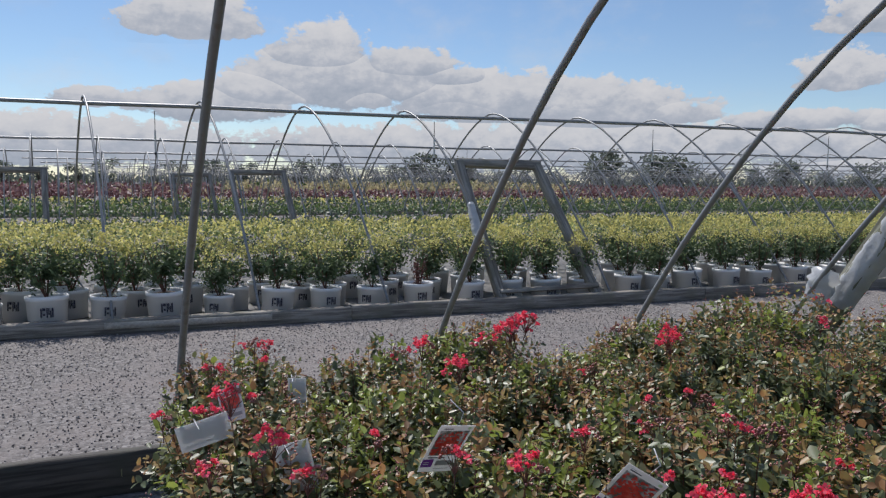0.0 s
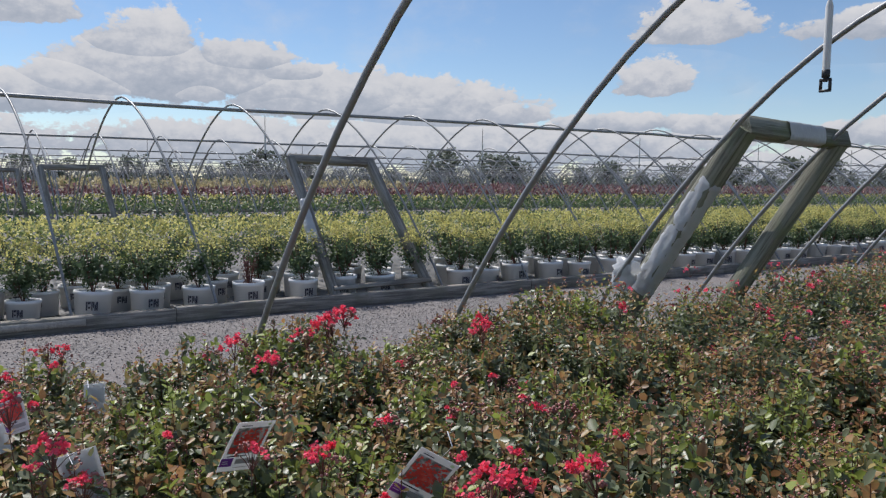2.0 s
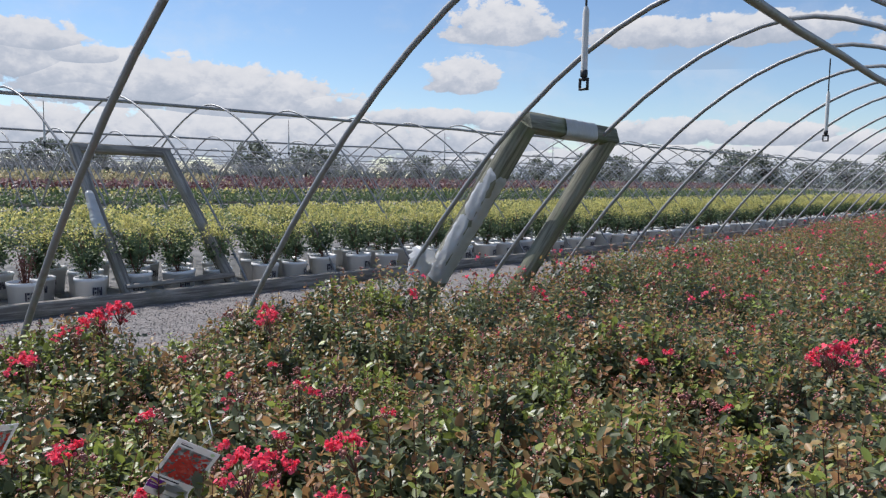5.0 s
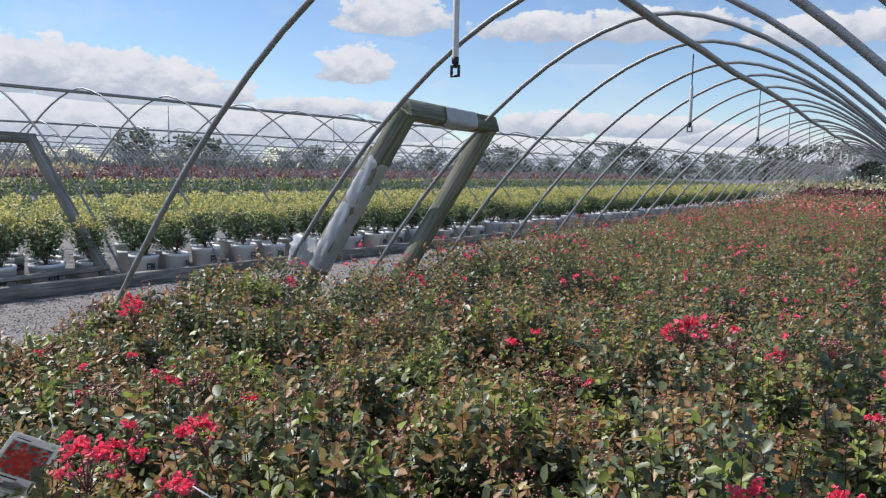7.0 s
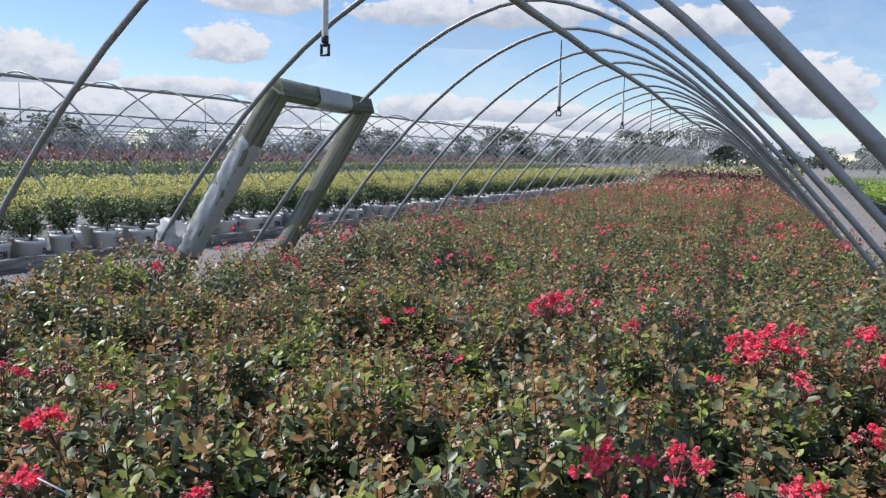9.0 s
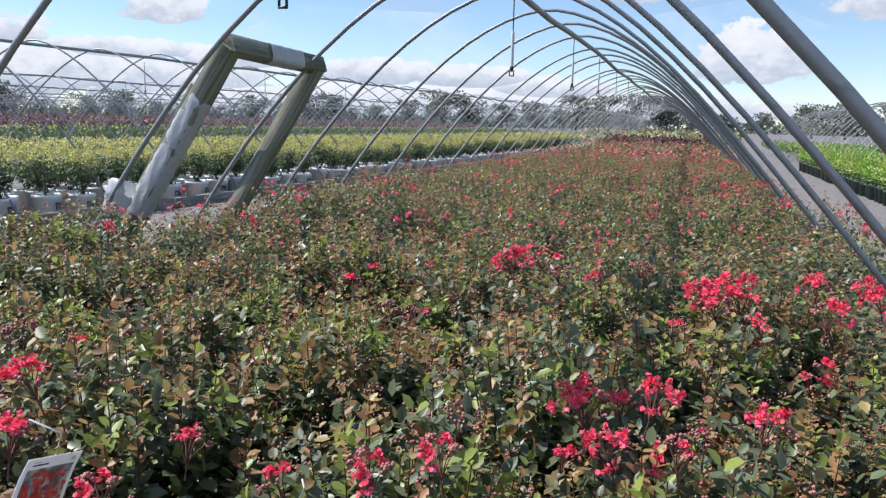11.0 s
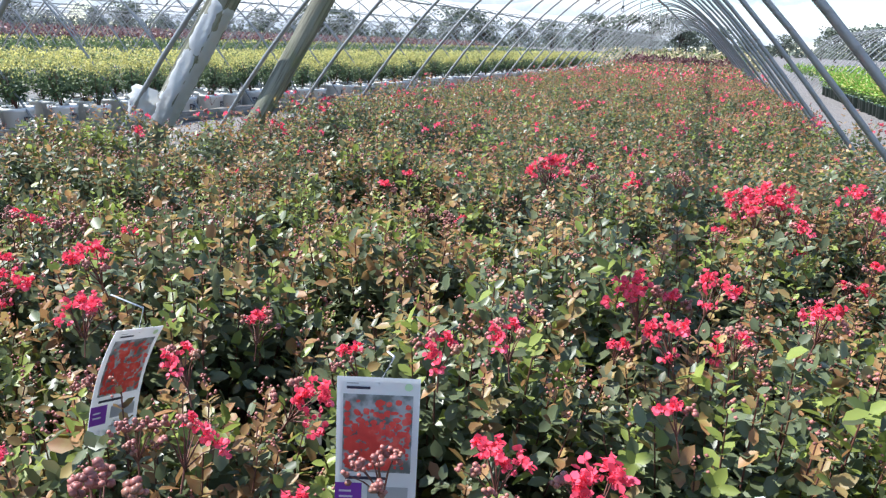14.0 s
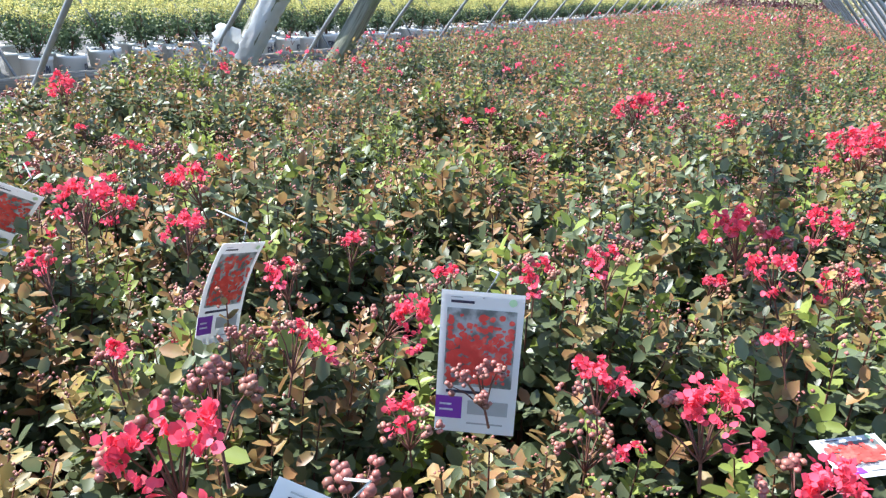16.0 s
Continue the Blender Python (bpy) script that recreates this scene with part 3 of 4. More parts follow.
def film_wrap(name, a, b, r0, r1, seed, label, mat=FILM, ripple=1.0, rough=0.012, n=60):
    """Crumpled film wound round a post in slanting turns, pinched at its upper end."""
    r = np.random.RandomState(seed)
    a, b = np.array(a, float), np.array(b, float)
    s = 24 if n > 20 else 11
    t = np.linspace(0, 1, n)
    ax = unit(b - a)
    e1 = unit(np.cross(ax, (0, 1, 0)))
    e2 = np.cross(ax, e1)
    ang = np.linspace(0, 2 * np.pi, s, endpoint=False)
    T, A = np.meshgrid(t, ang, indexing="ij")
    turn = (T * 3.1 + A / (2 * np.pi) + 0.05 * np.sin(A * 2)) % 1.0
    square = 1 / (np.abs(np.cos(A)) ** 5 + np.abs(np.sin(A)) ** 5) ** 0.2
    rad = (r0 + (r1 - r0) * T) * square * (1 + ripple * (0.11 * np.minimum(turn / 0.14, (1 - turn) / 0.86 + 0.15) + 0.035 * np.sin(A * 5 + T * 21)
          + 0.03 * np.sin(T * 70 + A * 2)) + r.normal(0, rough, T.shape))
    rad *= 1 - 0.28 * np.clip((T - 0.93) / 0.07, 0, 1)
    v = a + T[..., None] * (b - a) + rad[..., None] * (np.cos(A)[..., None] * e1 + np.sin(A)[..., None] * e2)
    pile = Pile()
    i, j = np.meshgrid(np.arange(n - 1), np.arange(s), indexing="ij")
    k = (j + 1) % s
    pile.add(v.reshape(-1, 3), np.stack([i * s + j, i * s + k, (i + 1) * s + k, (i + 1) * s + j], -1).reshape(-1, 4), 0)
    return thing(name, pile.mesh(name, [mat], True), label=label, category="plastic film")


def on_post(t):
    return tuple(a + (b - a) * t for a, b in zip(FOOT, TOP))


film_wrap("plastic_wrap", on_post(0.44), on_post(0.85), 0.049, 0.047, 5, "milky plastic film wound round the timber post")
bag_pile = film_wrap("bunched_film", (-2.165, 3.34, 0.64), (-2.13, 3.38, 0.80), 0.042, 0.058, 6, "bunched white plastic film hanging at the post's foot", ripple=0.0, rough=0.13, n=9)
cap_film = film_wrap("plastic_strip", (-1.643, 3.88, 1.443), (-1.641, 4.20, 1.430), 0.048, 0.048, 8, "torn clear plastic strip wrapped over the head beam", ripple=0.3, rough=0.02)
film_wrap("plastic_rag", (-6.369, 3.432, 0.593), (-6.631, 3.432, 0.991), 0.05, 0.03, 9, "torn white plastic rag hanging from the grey post")


# ---- plants ----
def pot_mesh(name, r_top, r_low, h, mat, sides=18, soil=True):
    pile = Pile()
    lathe(pile, [(0.0, 0.0), (r_low, 0.0), (r_top * 0.96, h - 0.035), (r_top, h - 0.033), (r_top, h), (r_top - 0.008, h), (r_top - 0.012, h - 0.03)], sides)
    if soil:
        lathe(pile, [(r_top - 0.012, h - 0.03), (r_top * 0.5, h - 0.018), (0.0, h - 0.015)], sides, 1)
    return pile.mesh(name, [mat, SOIL], False)


def panicle(pile, r, n_open, n_bud, size, rough=False):
    """A broad flower head: bunches of crinkled florets and of round buds over a low dome."""
    count = max(3, (n_open + n_bud) // 7)
    k = np.arange(count)
    a = k * 2.4 + r.uniform(-0.3, 0.3, count)
    rad = size * np.sqrt((k + 0.5) / count) * r.uniform(0.85, 1.2, count)
    c = np.stack([rad * np.cos(a), rad * np.sin(a), size * 0.95 * (1 - 0.7 * (rad / size) ** 2) * r.uniform(0.6, 1.15, count)], -1)
    out = unit(c + np.array([0, 0, size * 0.25]))
    order = np.argsort(np.cos(a - 1.0) * rad / size + r.normal(0, 0.45, count))
    for q in c:
        tube(pile, [(0, 0, -0.03), q * 0.55 + np.array([0, 0, -0.008]), q], [0.0014, 0.001, 0.0006], 3, 2, False)
    split = int(round(count * n_open / max(1, n_open + n_bud)))
    if n_open:
        who = order[:max(1, split)][r.randint(max(1, split), size=n_open)]
        q = unit(out[who] + 0.6 * r.normal(size=(n_open, 3)))
        p = c[who] + q * r.uniform(0.002, 0.012, (n_open, 1)) + r.normal(0, 0.004, (n_open, 3))
        petals = 3 if rough else 5
        cc, qq = np.repeat(p, petals, 0), np.repeat(q, petals, 0)
        cc = cc + r.normal(0, 0.002, cc.shape)
        d = unit(unit(np.cross(qq, r.normal(size=qq.shape))) + 0.55 * qq + 0.3 * r.normal(size=qq.shape))
        L = r.uniform(0.005, 0.0092, len(cc)) * (1.5 if rough else 1.0)
        leaves(pile, cc, d, qq + 0.7 * r.normal(size=qq.shape), L, L * 1.1, np.zeros(len(cc), int), simple=rough)
    if n_bud:
        late = order[split:] if split < count else order
        who = late[r.randint(len(late), size=n_bud)]
        p = c[who] + unit(out[who] + 0.9 * r.normal(size=(n_bud, 3))) * r.uniform(0.003, 0.011, (n_bud, 1))
        balls(pile, p, r.uniform(0.0027, 0.0045, n_bud) * (1.4 if rough else 1), 1, rough)


def myrtle(seed, shoots, rough, leaf_len=0.034, bronze=0.5, green=0.25, height=0.515, spread=0.25):
    """Foliage and stems of one crape myrtle above the pot's rim, and its shoot tips."""
    r = np.random.RandomState(seed)
    fol, stm, tips = Pile(), Pile(), []
    z0 = 0.22
    nodes, twigs, fill = (7, 2, 6) if rough else (12, 3, 8)
    up = np.array([0, 0, 1.0])
    for s in range(shoots):
        a = 2 * np.pi * (s * 0.382 + r.uniform(-0.05, 0.05))
        reach = spread * math.sqrt((s + 0.6) / shoots) * r.uniform(0.85, 1.12)
        top = z0 + height * (1.0 - 0.30 * (reach / spread) ** 2.4) * r.uniform(0.80, 1.05)
        base = np.array([0.02 * math.cos(a), 0.02 * math.sin(a), z0])
        tip = np.array([reach * math.cos(a), reach * math.sin(a), top])
        mid = base * 0.5 + tip * 0.5 + np.array([math.cos(a), math.sin(a), 0]) * reach * 0.25
        tips.append((tip, unit(tip - mid)))

        def along(u):
            return (1 - u) ** 2 * base + 2 * u * (1 - u) * mid + u ** 2 * tip

        if not rough:
            tube(stm, along(np.linspace(0, 1, 5)[:, None]), np.linspace(0.0034, 0.0010, 5), 3, 0, False)
        mood = r.rand()
        bronzed, fresh = mood < bronze, bronze <= mood < bronze + green
        # opposite leaf pairs, smaller towards the tip
        u = np.repeat(0.50 + 0.495 * np.linspace(0, 1, nodes) ** 0.75, 2)[:, None]
        dirs = unit(2 * (1 - u) * (mid - base) + 2 * u * (tip - mid))
        aa = np.arange(len(u)) * np.pi + np.repeat(np.arange(nodes) * 1.57, 2) + r.uniform(-0.5, 0.5, len(u)) + s
        e1 = unit(np.cross(dirs, np.array([0.31, 0.2, 0.05])))
        radial = np.cos(aa)[:, None] * e1 + np.sin(aa)[:, None] * np.cross(dirs, e1)
        p = [along(u)]
        tipness = np.clip((u - 0.78) / 0.22, 0, 1)
        d = [radial + dirs * (0.3 + 0.4 * tipness) + 0.2 * r.normal(size=radial.shape)]
        nor = [dirs + 0.5 * up + 0.3 * r.normal(size=radial.shape)]
        L = [leaf_len * (1.1 - 0.62 * tipness[:, 0]) * r.uniform(0.75, 1.15, len(u))]
        young = [tipness[:, 0]]
        # short side twigs
        for t in range(twigs):
            ut = r.uniform(0.55, 0.93)
            h = unit(np.array([math.cos(s + 2.1 * t), math.sin(s + 2.1 * t), r.uniform(0.5, 1.1)]) + 0.3 * np.array([math.cos(a), math.sin(a), 0]))
            n = 4 if rough else 7
            w = np.linspace(0.25, 1, n)[:, None] * r.uniform(0.045, 0.075)
            q = along(ut) + w * h
            b = np.arange(n) * 2.5 + r.uniform(0, 6)
            f1 = unit(np.cross(h, np.array([0.3, 0.1, 0.2])))
            rd = np.cos(b)[:, None] * f1 + np.sin(b)[:, None] * np.cross(h, f1)
            p.append(q)
            d.append(rd + 0.6 * h + 0.25 * r.normal(size=rd.shape))
            nor.append(h + 0.6 * up + 0.3 * r.normal(size=rd.shape))
            L.append(leaf_len * r.uniform(0.55, 0.95, n))
            young.append(np.linspace(0, 1, n) * (0.65 if ut > 0.8 else 0.15))
        # loose leaves between the shoots
        v = r.uniform(0.45, 0.95, (fill, 1))
        c = along(v) + r.normal(0, 0.03, (fill, 3)) * np.array([1, 1, 0.7])
        o = unit(c - np.array([0, 0, 0.3]))
        p.append(c)
        d.append(o + 0.6 * r.normal(size=c.shape))
        nor.append(up + 0.4 * o + 0.35 * r.normal(size=c.shape))
        L.append(leaf_len * r.uniform(0.6, 1.05, fill))
        young.append(np.zeros(fill))
        p, d, nor, L, young = np.concatenate(p), np.concatenate(d), np.concatenate(nor), np.concatenate(L), np.concatenate(young)
        x = r.rand(len(p))
        kind = np.zeros(len(p), int)
        if bronzed:
            kind[young > 0.09 + 0.56 * x] = 2
        elif fresh:
            kind[young + 0.25 > 0.6 * x + 0.1] = 1
        kind[(kind == 0) & (x > 0.96)] = 1
        kind[(kind == 0) & (x < 0.35) & (young > 0.5)] = 2
        leaves(fol, p, d, nor, L, L * r.uniform(0.55, 0.70, len(p)), kind, simple=rough)
        # sprays of tiny buds at many shoot tips
        if r.rand() < 0.65:
            n = 7 if not rough else 3
            balls(fol, tip + np.array([0, 0, 0.014]) + r.normal(0, 0.0065, (n, 3)), r.uniform(0.0018, 0.0032, n) * (1.0 if not rough else 1.6), 3, True)
    return fol.mesh("foliage", [LEAF, LEAF_NEW, LEAF_BRONZE, BUD]), stm.mesh("stem", [STEM]) if not rough else None, tips


def head_mesh(seed, n_open, n_bud, size, rough):
    pile, r = Pile(), np.random.RandomState(seed)
    panicle(pile, r, n_open, n_bud, size, rough)
    if not rough:
        tube(pile, [(0, 0, -0.06), (0, 0, size * 0.7)], [0.0016, 0.0008], 4, 2, False)
    return pile.mesh("flower_head", [PETAL, BUD, STEM])


MYRTLE_POT = pot_mesh("pot", 0.135, 0.112, 0.235, POT_BLACK, 12)
near_kinds = [myrtle(k, 72, False, bronze=z, green=g) for k, z, g in ((1, 0.62, 0.15), (2, 0.5, 0.2), (3, 0.8, 0.1), (4, 0.42, 0.25), (5, 0.62, 0.2), (6, 0.45, 0.35))]
mid_kinds = [myrtle(k, 46, True, leaf_len=0.037, bronze=z, green=0.15) for k, z in ((11, 0.7), (12, 0.8), (13, 0.55), (14, 0.7))]
# full, half open, mostly in bud, in bud only, small
NEAR_HEADS = [head_mesh(201, 40, 24, 0.036, False), head_mesh(202, 22, 36, 0.035, False), head_mesh(203, 9, 48, 0.035, False), head_mesh(204, 0, 60, 0.033, False),
              head_mesh(205, 50, 20, 0.039, False), head_mesh(206, 14, 14, 0.02, False)]
MID_HEADS = [head_mesh(211, 8, 8, 0.036, True), head_mesh(212, 5, 10, 0.034, True), head_mesh(213, 12, 7, 0.042, True)]


def myrtle_proto(meshes, label):
    ob = thing("crape_myrtle", None, label=label, category="shrub", group="crape myrtles in the bed")
    part("pot", MYRTLE_POT, ob, "black plastic nursery pot")
    if meshes[1]:
        part("stem", meshes[1], ob)["kind"] = "stuff"
    part("foliage", meshes[0], ob)
    return ob


def add_head(ob, place, axis, me, size, turn):
    h = part("flower_head", me, ob)
    q = Vector((0, 0, 1)).rotation_difference(Vector(axis))
    h.matrix_local = Matrix.Translation(place) @ q.to_matrix().to_4x4() @ pose(0, 0, 0, 0, 0, turn) @ Matrix.Scale(size, 4)
    return h


LABELS = ["potted crape myrtle with bronze tips and coral pink flowers", "potted green crape myrtle with coral pink flower heads", "potted crape myrtle with mostly bronze leaves",
          "potted crape myrtle with dark green leaves and pink flowers", "leafy green and bronze crape myrtle in a pot", "potted crape myrtle with fresh green shoots and buds"]
# the showy flower heads of the bed: x, y, fullness (below zero: still in bud)
SHOW_NEAR = [(0.37, 0.85, -2.5), (0.26, 0.79, 2.5), (0.34, 0.96, 1.5), (0.21, 0.88, -3), (0.55, 1.05, 3.5), (0.63, 1.06, 2.5), (0.37, 1.03, -2), (0.21, 0.98, 1.8), (0.45, 1.11, 2), (0.08, 0.89, 1), (0.13, 1, -1.5), (0.23, 1.12, 2), (0.59, 1.25, 1), (0.09, 1.11, 1.5), (0.23, 1.23, 1), (0.32, 1.28, 1.5), (0.39, 1.32, 1.3), (-0.12, 0.97, 1.5), (0.07, 1.27, 1.5), (0.56, 1.46, 2), (-0.13, 1.18, 2), (0.64, 1.5, 1.5), (0.35, 1.49, -2), (-0.28, 1.14, 3), (0.6, 1.6, 2), (0.5, 1.6, 3.5), (0.75, 1.64, 2), (-0.24, 1.3, 2), (-0.33, 1.22, 2), (-0.58, 0.64, 1.5), (-0.54, 0.99, 2)]
SHOW_MID = [(-0.67, 0.5, 1.5), (-0.46, 1.2, 1), (-0.41, 1.29, 1), (-0.66, 0.91, 1.5), (-0.77, 0.8, 1), (-0.4, 1.52, 1), (-0.83, 0.62, 2), (-0.67, 1.18, 1.5), (0.84, 1.94, 1), (-0.65, 1.5, 1.5), (-1.05, 0.43, 1), (0.74, 2.15, 1.2), (-1.07, 0.62, 1), (0.58, 2.18, 1), (-0.86, 1.46, 1), (-1.17, 0.57, 2), (-0.89, 1.6, 1), (0.65, 2.38, 3), (0.89, 2.37, 2), (0.37, 2.45, 1.2), (0.7, 2.48, 2.5), (-1.29, 1.17, 2), (-1.4, 0.67, 1), (0.88, 2.61, 2), (1.02, 2.61, 2.5), (0.09, 2.64, 2.5), (-1.53, 1.15, 2), (-1.55, 1.44, 3), (0.14, 2.81, 3), (-1.34, 1.88, 2)]
SHOW_FAR = [(-1.66, 1.55, 2), (0.26, 3.08, 1), (-1.04, 2.87, 1.2), (-1.5, 2.67, 1.5), (0.04, 3.48, 0.8), (-0.62, 3.3, 1), (-0.43, 3.4, 0.8), (0.29, 3.61, 0.8), (0.51, 4.07, 1), (0.3, 4.11, 1), (-1.6, 3.83, 1), (-1.47, 3.96, 2), (-1.98, 3.67, 1), (-0.36, 5.04, 1.5), (0.93, 5.21, 1), (-0.39, 5.49, 1), (-0.99, 5.73, 1), (0.58, 6.15, 1.2), (0.82, 6.37, 1.5), (0.36, 6.51, 1.2), (-1.58, 8.15, 1.2)]
r = np.random.RandomState(21)
used, planted, far = {}, [], Pile()
for row in range(58):
    y = 0.66 + 0.405 * row
    for c in range(8):
        off = -1.39 + 0.43 * c
        x = centre_x(y) + off + r.normal(0, 0.03) + (0.09 if row % 2 else -0.09)
        yy = y + r.normal(0, 0.03)
        turn, size = r.uniform(0, 360), r.uniform(0.92, 1.07)
        if row >= 31:
            # the far end of the bed: one mass of leaf and flower clumps
            n = 110
            p = np.array([x, yy, 0.45]) + r.normal(size=(n, 3)) * np.array([0.15, 0.15, 0.13])
            p[:, 2] = np.minimum(p[:, 2], 0.70 + r.normal(0, 0.04, n))
            kd = np.where(r.rand(n) < 0.15, 3, np.where(r.rand(n) < 0.5, 2, 0))
            leaves(far, p, r.normal(size=(n, 3)), np.array([0, 0, 1]) + 0.6 * r.normal(size=(n, 3)), np.full(n, 0.062), np.full(n, 0.045), kd, True)
            continue
        near = row < 6
        # where the bed flowers: its near corner, along its far side, and more with distance
        rate = 0.8
        if row < 2:
            rate = 1.0
        if off > 0.9:
            rate = 1.3
        if c == 0 and row < 3:
            rate = 1.4
        if row > 5:
            rate = max(rate, 1.9)
        if row > 16:
            rate = 3.0
        pick = r.randint(6) if near else r.randint(4)
        if near and row > 1 and 1 <= c <= 4:
            pick = (2, 4, 5, 0)[r.randint(4)]
        kinds = near_kinds if near else mid_kinds
        key = (near, pick)
        if key not in used:
            ob = used[key] = myrtle_proto(kinds[pick], LABELS[pick] if near else "crape myrtle with bronze leaves further along the bed")
        m = pose(x, yy, -0.012, r.normal(0, 2), r.normal(0, 2), turn)
        planted.append((key, m, size, size * r.uniform(0.90, 1.03), rate, near, pick))
first = set()
made = []
for key, m, sx, sz, rate, near, pick in planted:
    if key in first:
        ob = copy_thing(used[key], m)
    else:
        first.add(key)
        ob = used[key]
        ob.matrix_basis = m
    ob.scale = (sx, sx, sz)
    made.append((ob, m @ Matrix.Diagonal((sx, sx, sz, 1)), rate, near, pick))
for ob, m, rate, near, pick in made:
    tips = (near_kinds if near else mid_kinds)[pick][2]
    for k in range(r.poisson(rate)):
        tip, ax = tips[r.randint(len(tips))]
        heads = NEAR_HEADS if near else MID_HEADS
        w = [0.05, 0.12, 0.25, 0.28, 0.0, 0.30] if near else [0.4, 0.45, 0.15]
        add_head(ob, Vector(tip) + Vector((0, 0, 0.012)), Vector(ax) + Vector((0, 0, 0.5)), heads[r.choice(len(heads), p=w)], r.uniform(0.75, 1.1), r.uniform(0, 360))
for x, y, full in SHOW_NEAR + SHOW_MID + SHOW_FAR:
    ob, m, rate, near, pick = min(made, key=lambda q: (q[1].translation.x - x) ** 2 + (q[1].translation.y - y) ** 2)
    wide = max(0.055, abs(full) * max(1.3, math.hypot(x - 0.6, y - 0.5)) * 0.024)
    count = int(np.clip(round((wide / 0.085) ** 1.5), 1, 6))
    for k in range(count):
        q = wide * 0.45 * math.sqrt(k / count)
        place = m.inverted() @ Vector((x + q * math.cos(2.4 * k), y + q * math.sin(2.4 * k), 0.715 + r.normal(0, 0.012) - 0.12 * q))
        choice = (3, 2)[k % 2] if full < 0 else ((0, 4, 1)[k % 3] if full >= 2 else (1, 0)[k % 2] if full > 1 else 5)
        if not near:
            choice = (0, 1, 2)[k % 3]
        add_head(ob, place, (r.normal(0, 0.2), r.normal(0, 0.2), 1), (NEAR_HEADS if near else MID_HEADS)[choice], float(np.clip(wide / 0.075, 0.75, 1.02)), r.uniform(0, 360))
thing("far_flower_bed", far.mesh("far_flower_bed", [LEAF, LEAF_NEW, LEAF_BRONZE, PETAL]), label="far end of the bed of pink-flowering crape myrtles", category="flower bed", kind="stuff")


def clump_row(name, x0, x1, y0, y1, top, step, mats, weights, label, seed, leaf=0.09, per=20, bend=None, dome=0.5, category="shrubs"):
    """A bed of low shrubs as a mass of leaf clumps with an uneven top; of three materials the first paints the shade
    low down.
    """
    r = np.random.RandomState(seed)
    pile = Pile()
    xs, ys = np.arange(x0 + step / 2, x1, step), np.arange(y0, y1, step)
    gx, gy = np.meshgrid(xs, ys, indexing="ij")
    c = np.stack([gx.ravel(), gy.ravel()], -1) + r.normal(0, step * 0.12, (gx.size, 2))
    if bend:
        c[:, 0] += np.array([bend(y) - bend(0.0) for y in c[:, 1]])
    hs = top * r.uniform(0.85, 1.08, len(c))
    p = np.repeat(np.concatenate([c, hs[:, None]], 1), per, 0)
    off = unit(r.normal(size=(len(p), 3))) * r.uniform(0.3, 1, (len(p), 1)) ** 0.5
    p[:, :2] += off[:, :2] * step * 0.58
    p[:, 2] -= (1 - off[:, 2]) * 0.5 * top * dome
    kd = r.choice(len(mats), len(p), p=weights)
    # low leaves all take the first, darkest colour, as shade between the clumps
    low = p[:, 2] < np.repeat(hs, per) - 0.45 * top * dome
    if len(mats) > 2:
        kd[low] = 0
    L = leaf * r.uniform(0.6, 1.3, len(p))
    leaves(pile, p, r.normal(size=p.shape) + np.array([0, 0, 0.5]), np.array([0, 0, 0.8]) + 0.7 * r.normal(size=p.shape), L, L * 0.6, kd, True)
    return thing(name, pile.mesh(name, mats), label=label, category=category, kind="stuff")


# yellow-green shrubs in white pots, the first three rows one by one
WHITE_POT = pot_mesh("pot", 0.148, 0.128, 0.25, POT_WHITE, 16)
mark = Pile()
for a0, a1, z0, z1 in ((-0.34, -0.26, 0.10, 0.17), (-0.24, -0.10, 0.15, 0.17), (-0.22, -0.12, 0.115, 0.13), (-0.06, 0.0, 0.10, 0.17), (0.02, 0.08, 0.12, 0.17), (0.10, 0.16, 0.10, 0.15), (0.18, 0.26, 0.10, 0.17)):
    rr = 0.1475
    mark.add([(rr * math.cos(a), rr * math.sin(a), z) for a, z in ((a0, z0), (a1, z0), (a1, z1), (a0, z1))], [(0, 1, 2, 3)], 0)
MARK = mark.mesh("printed_mark", [PRINT])


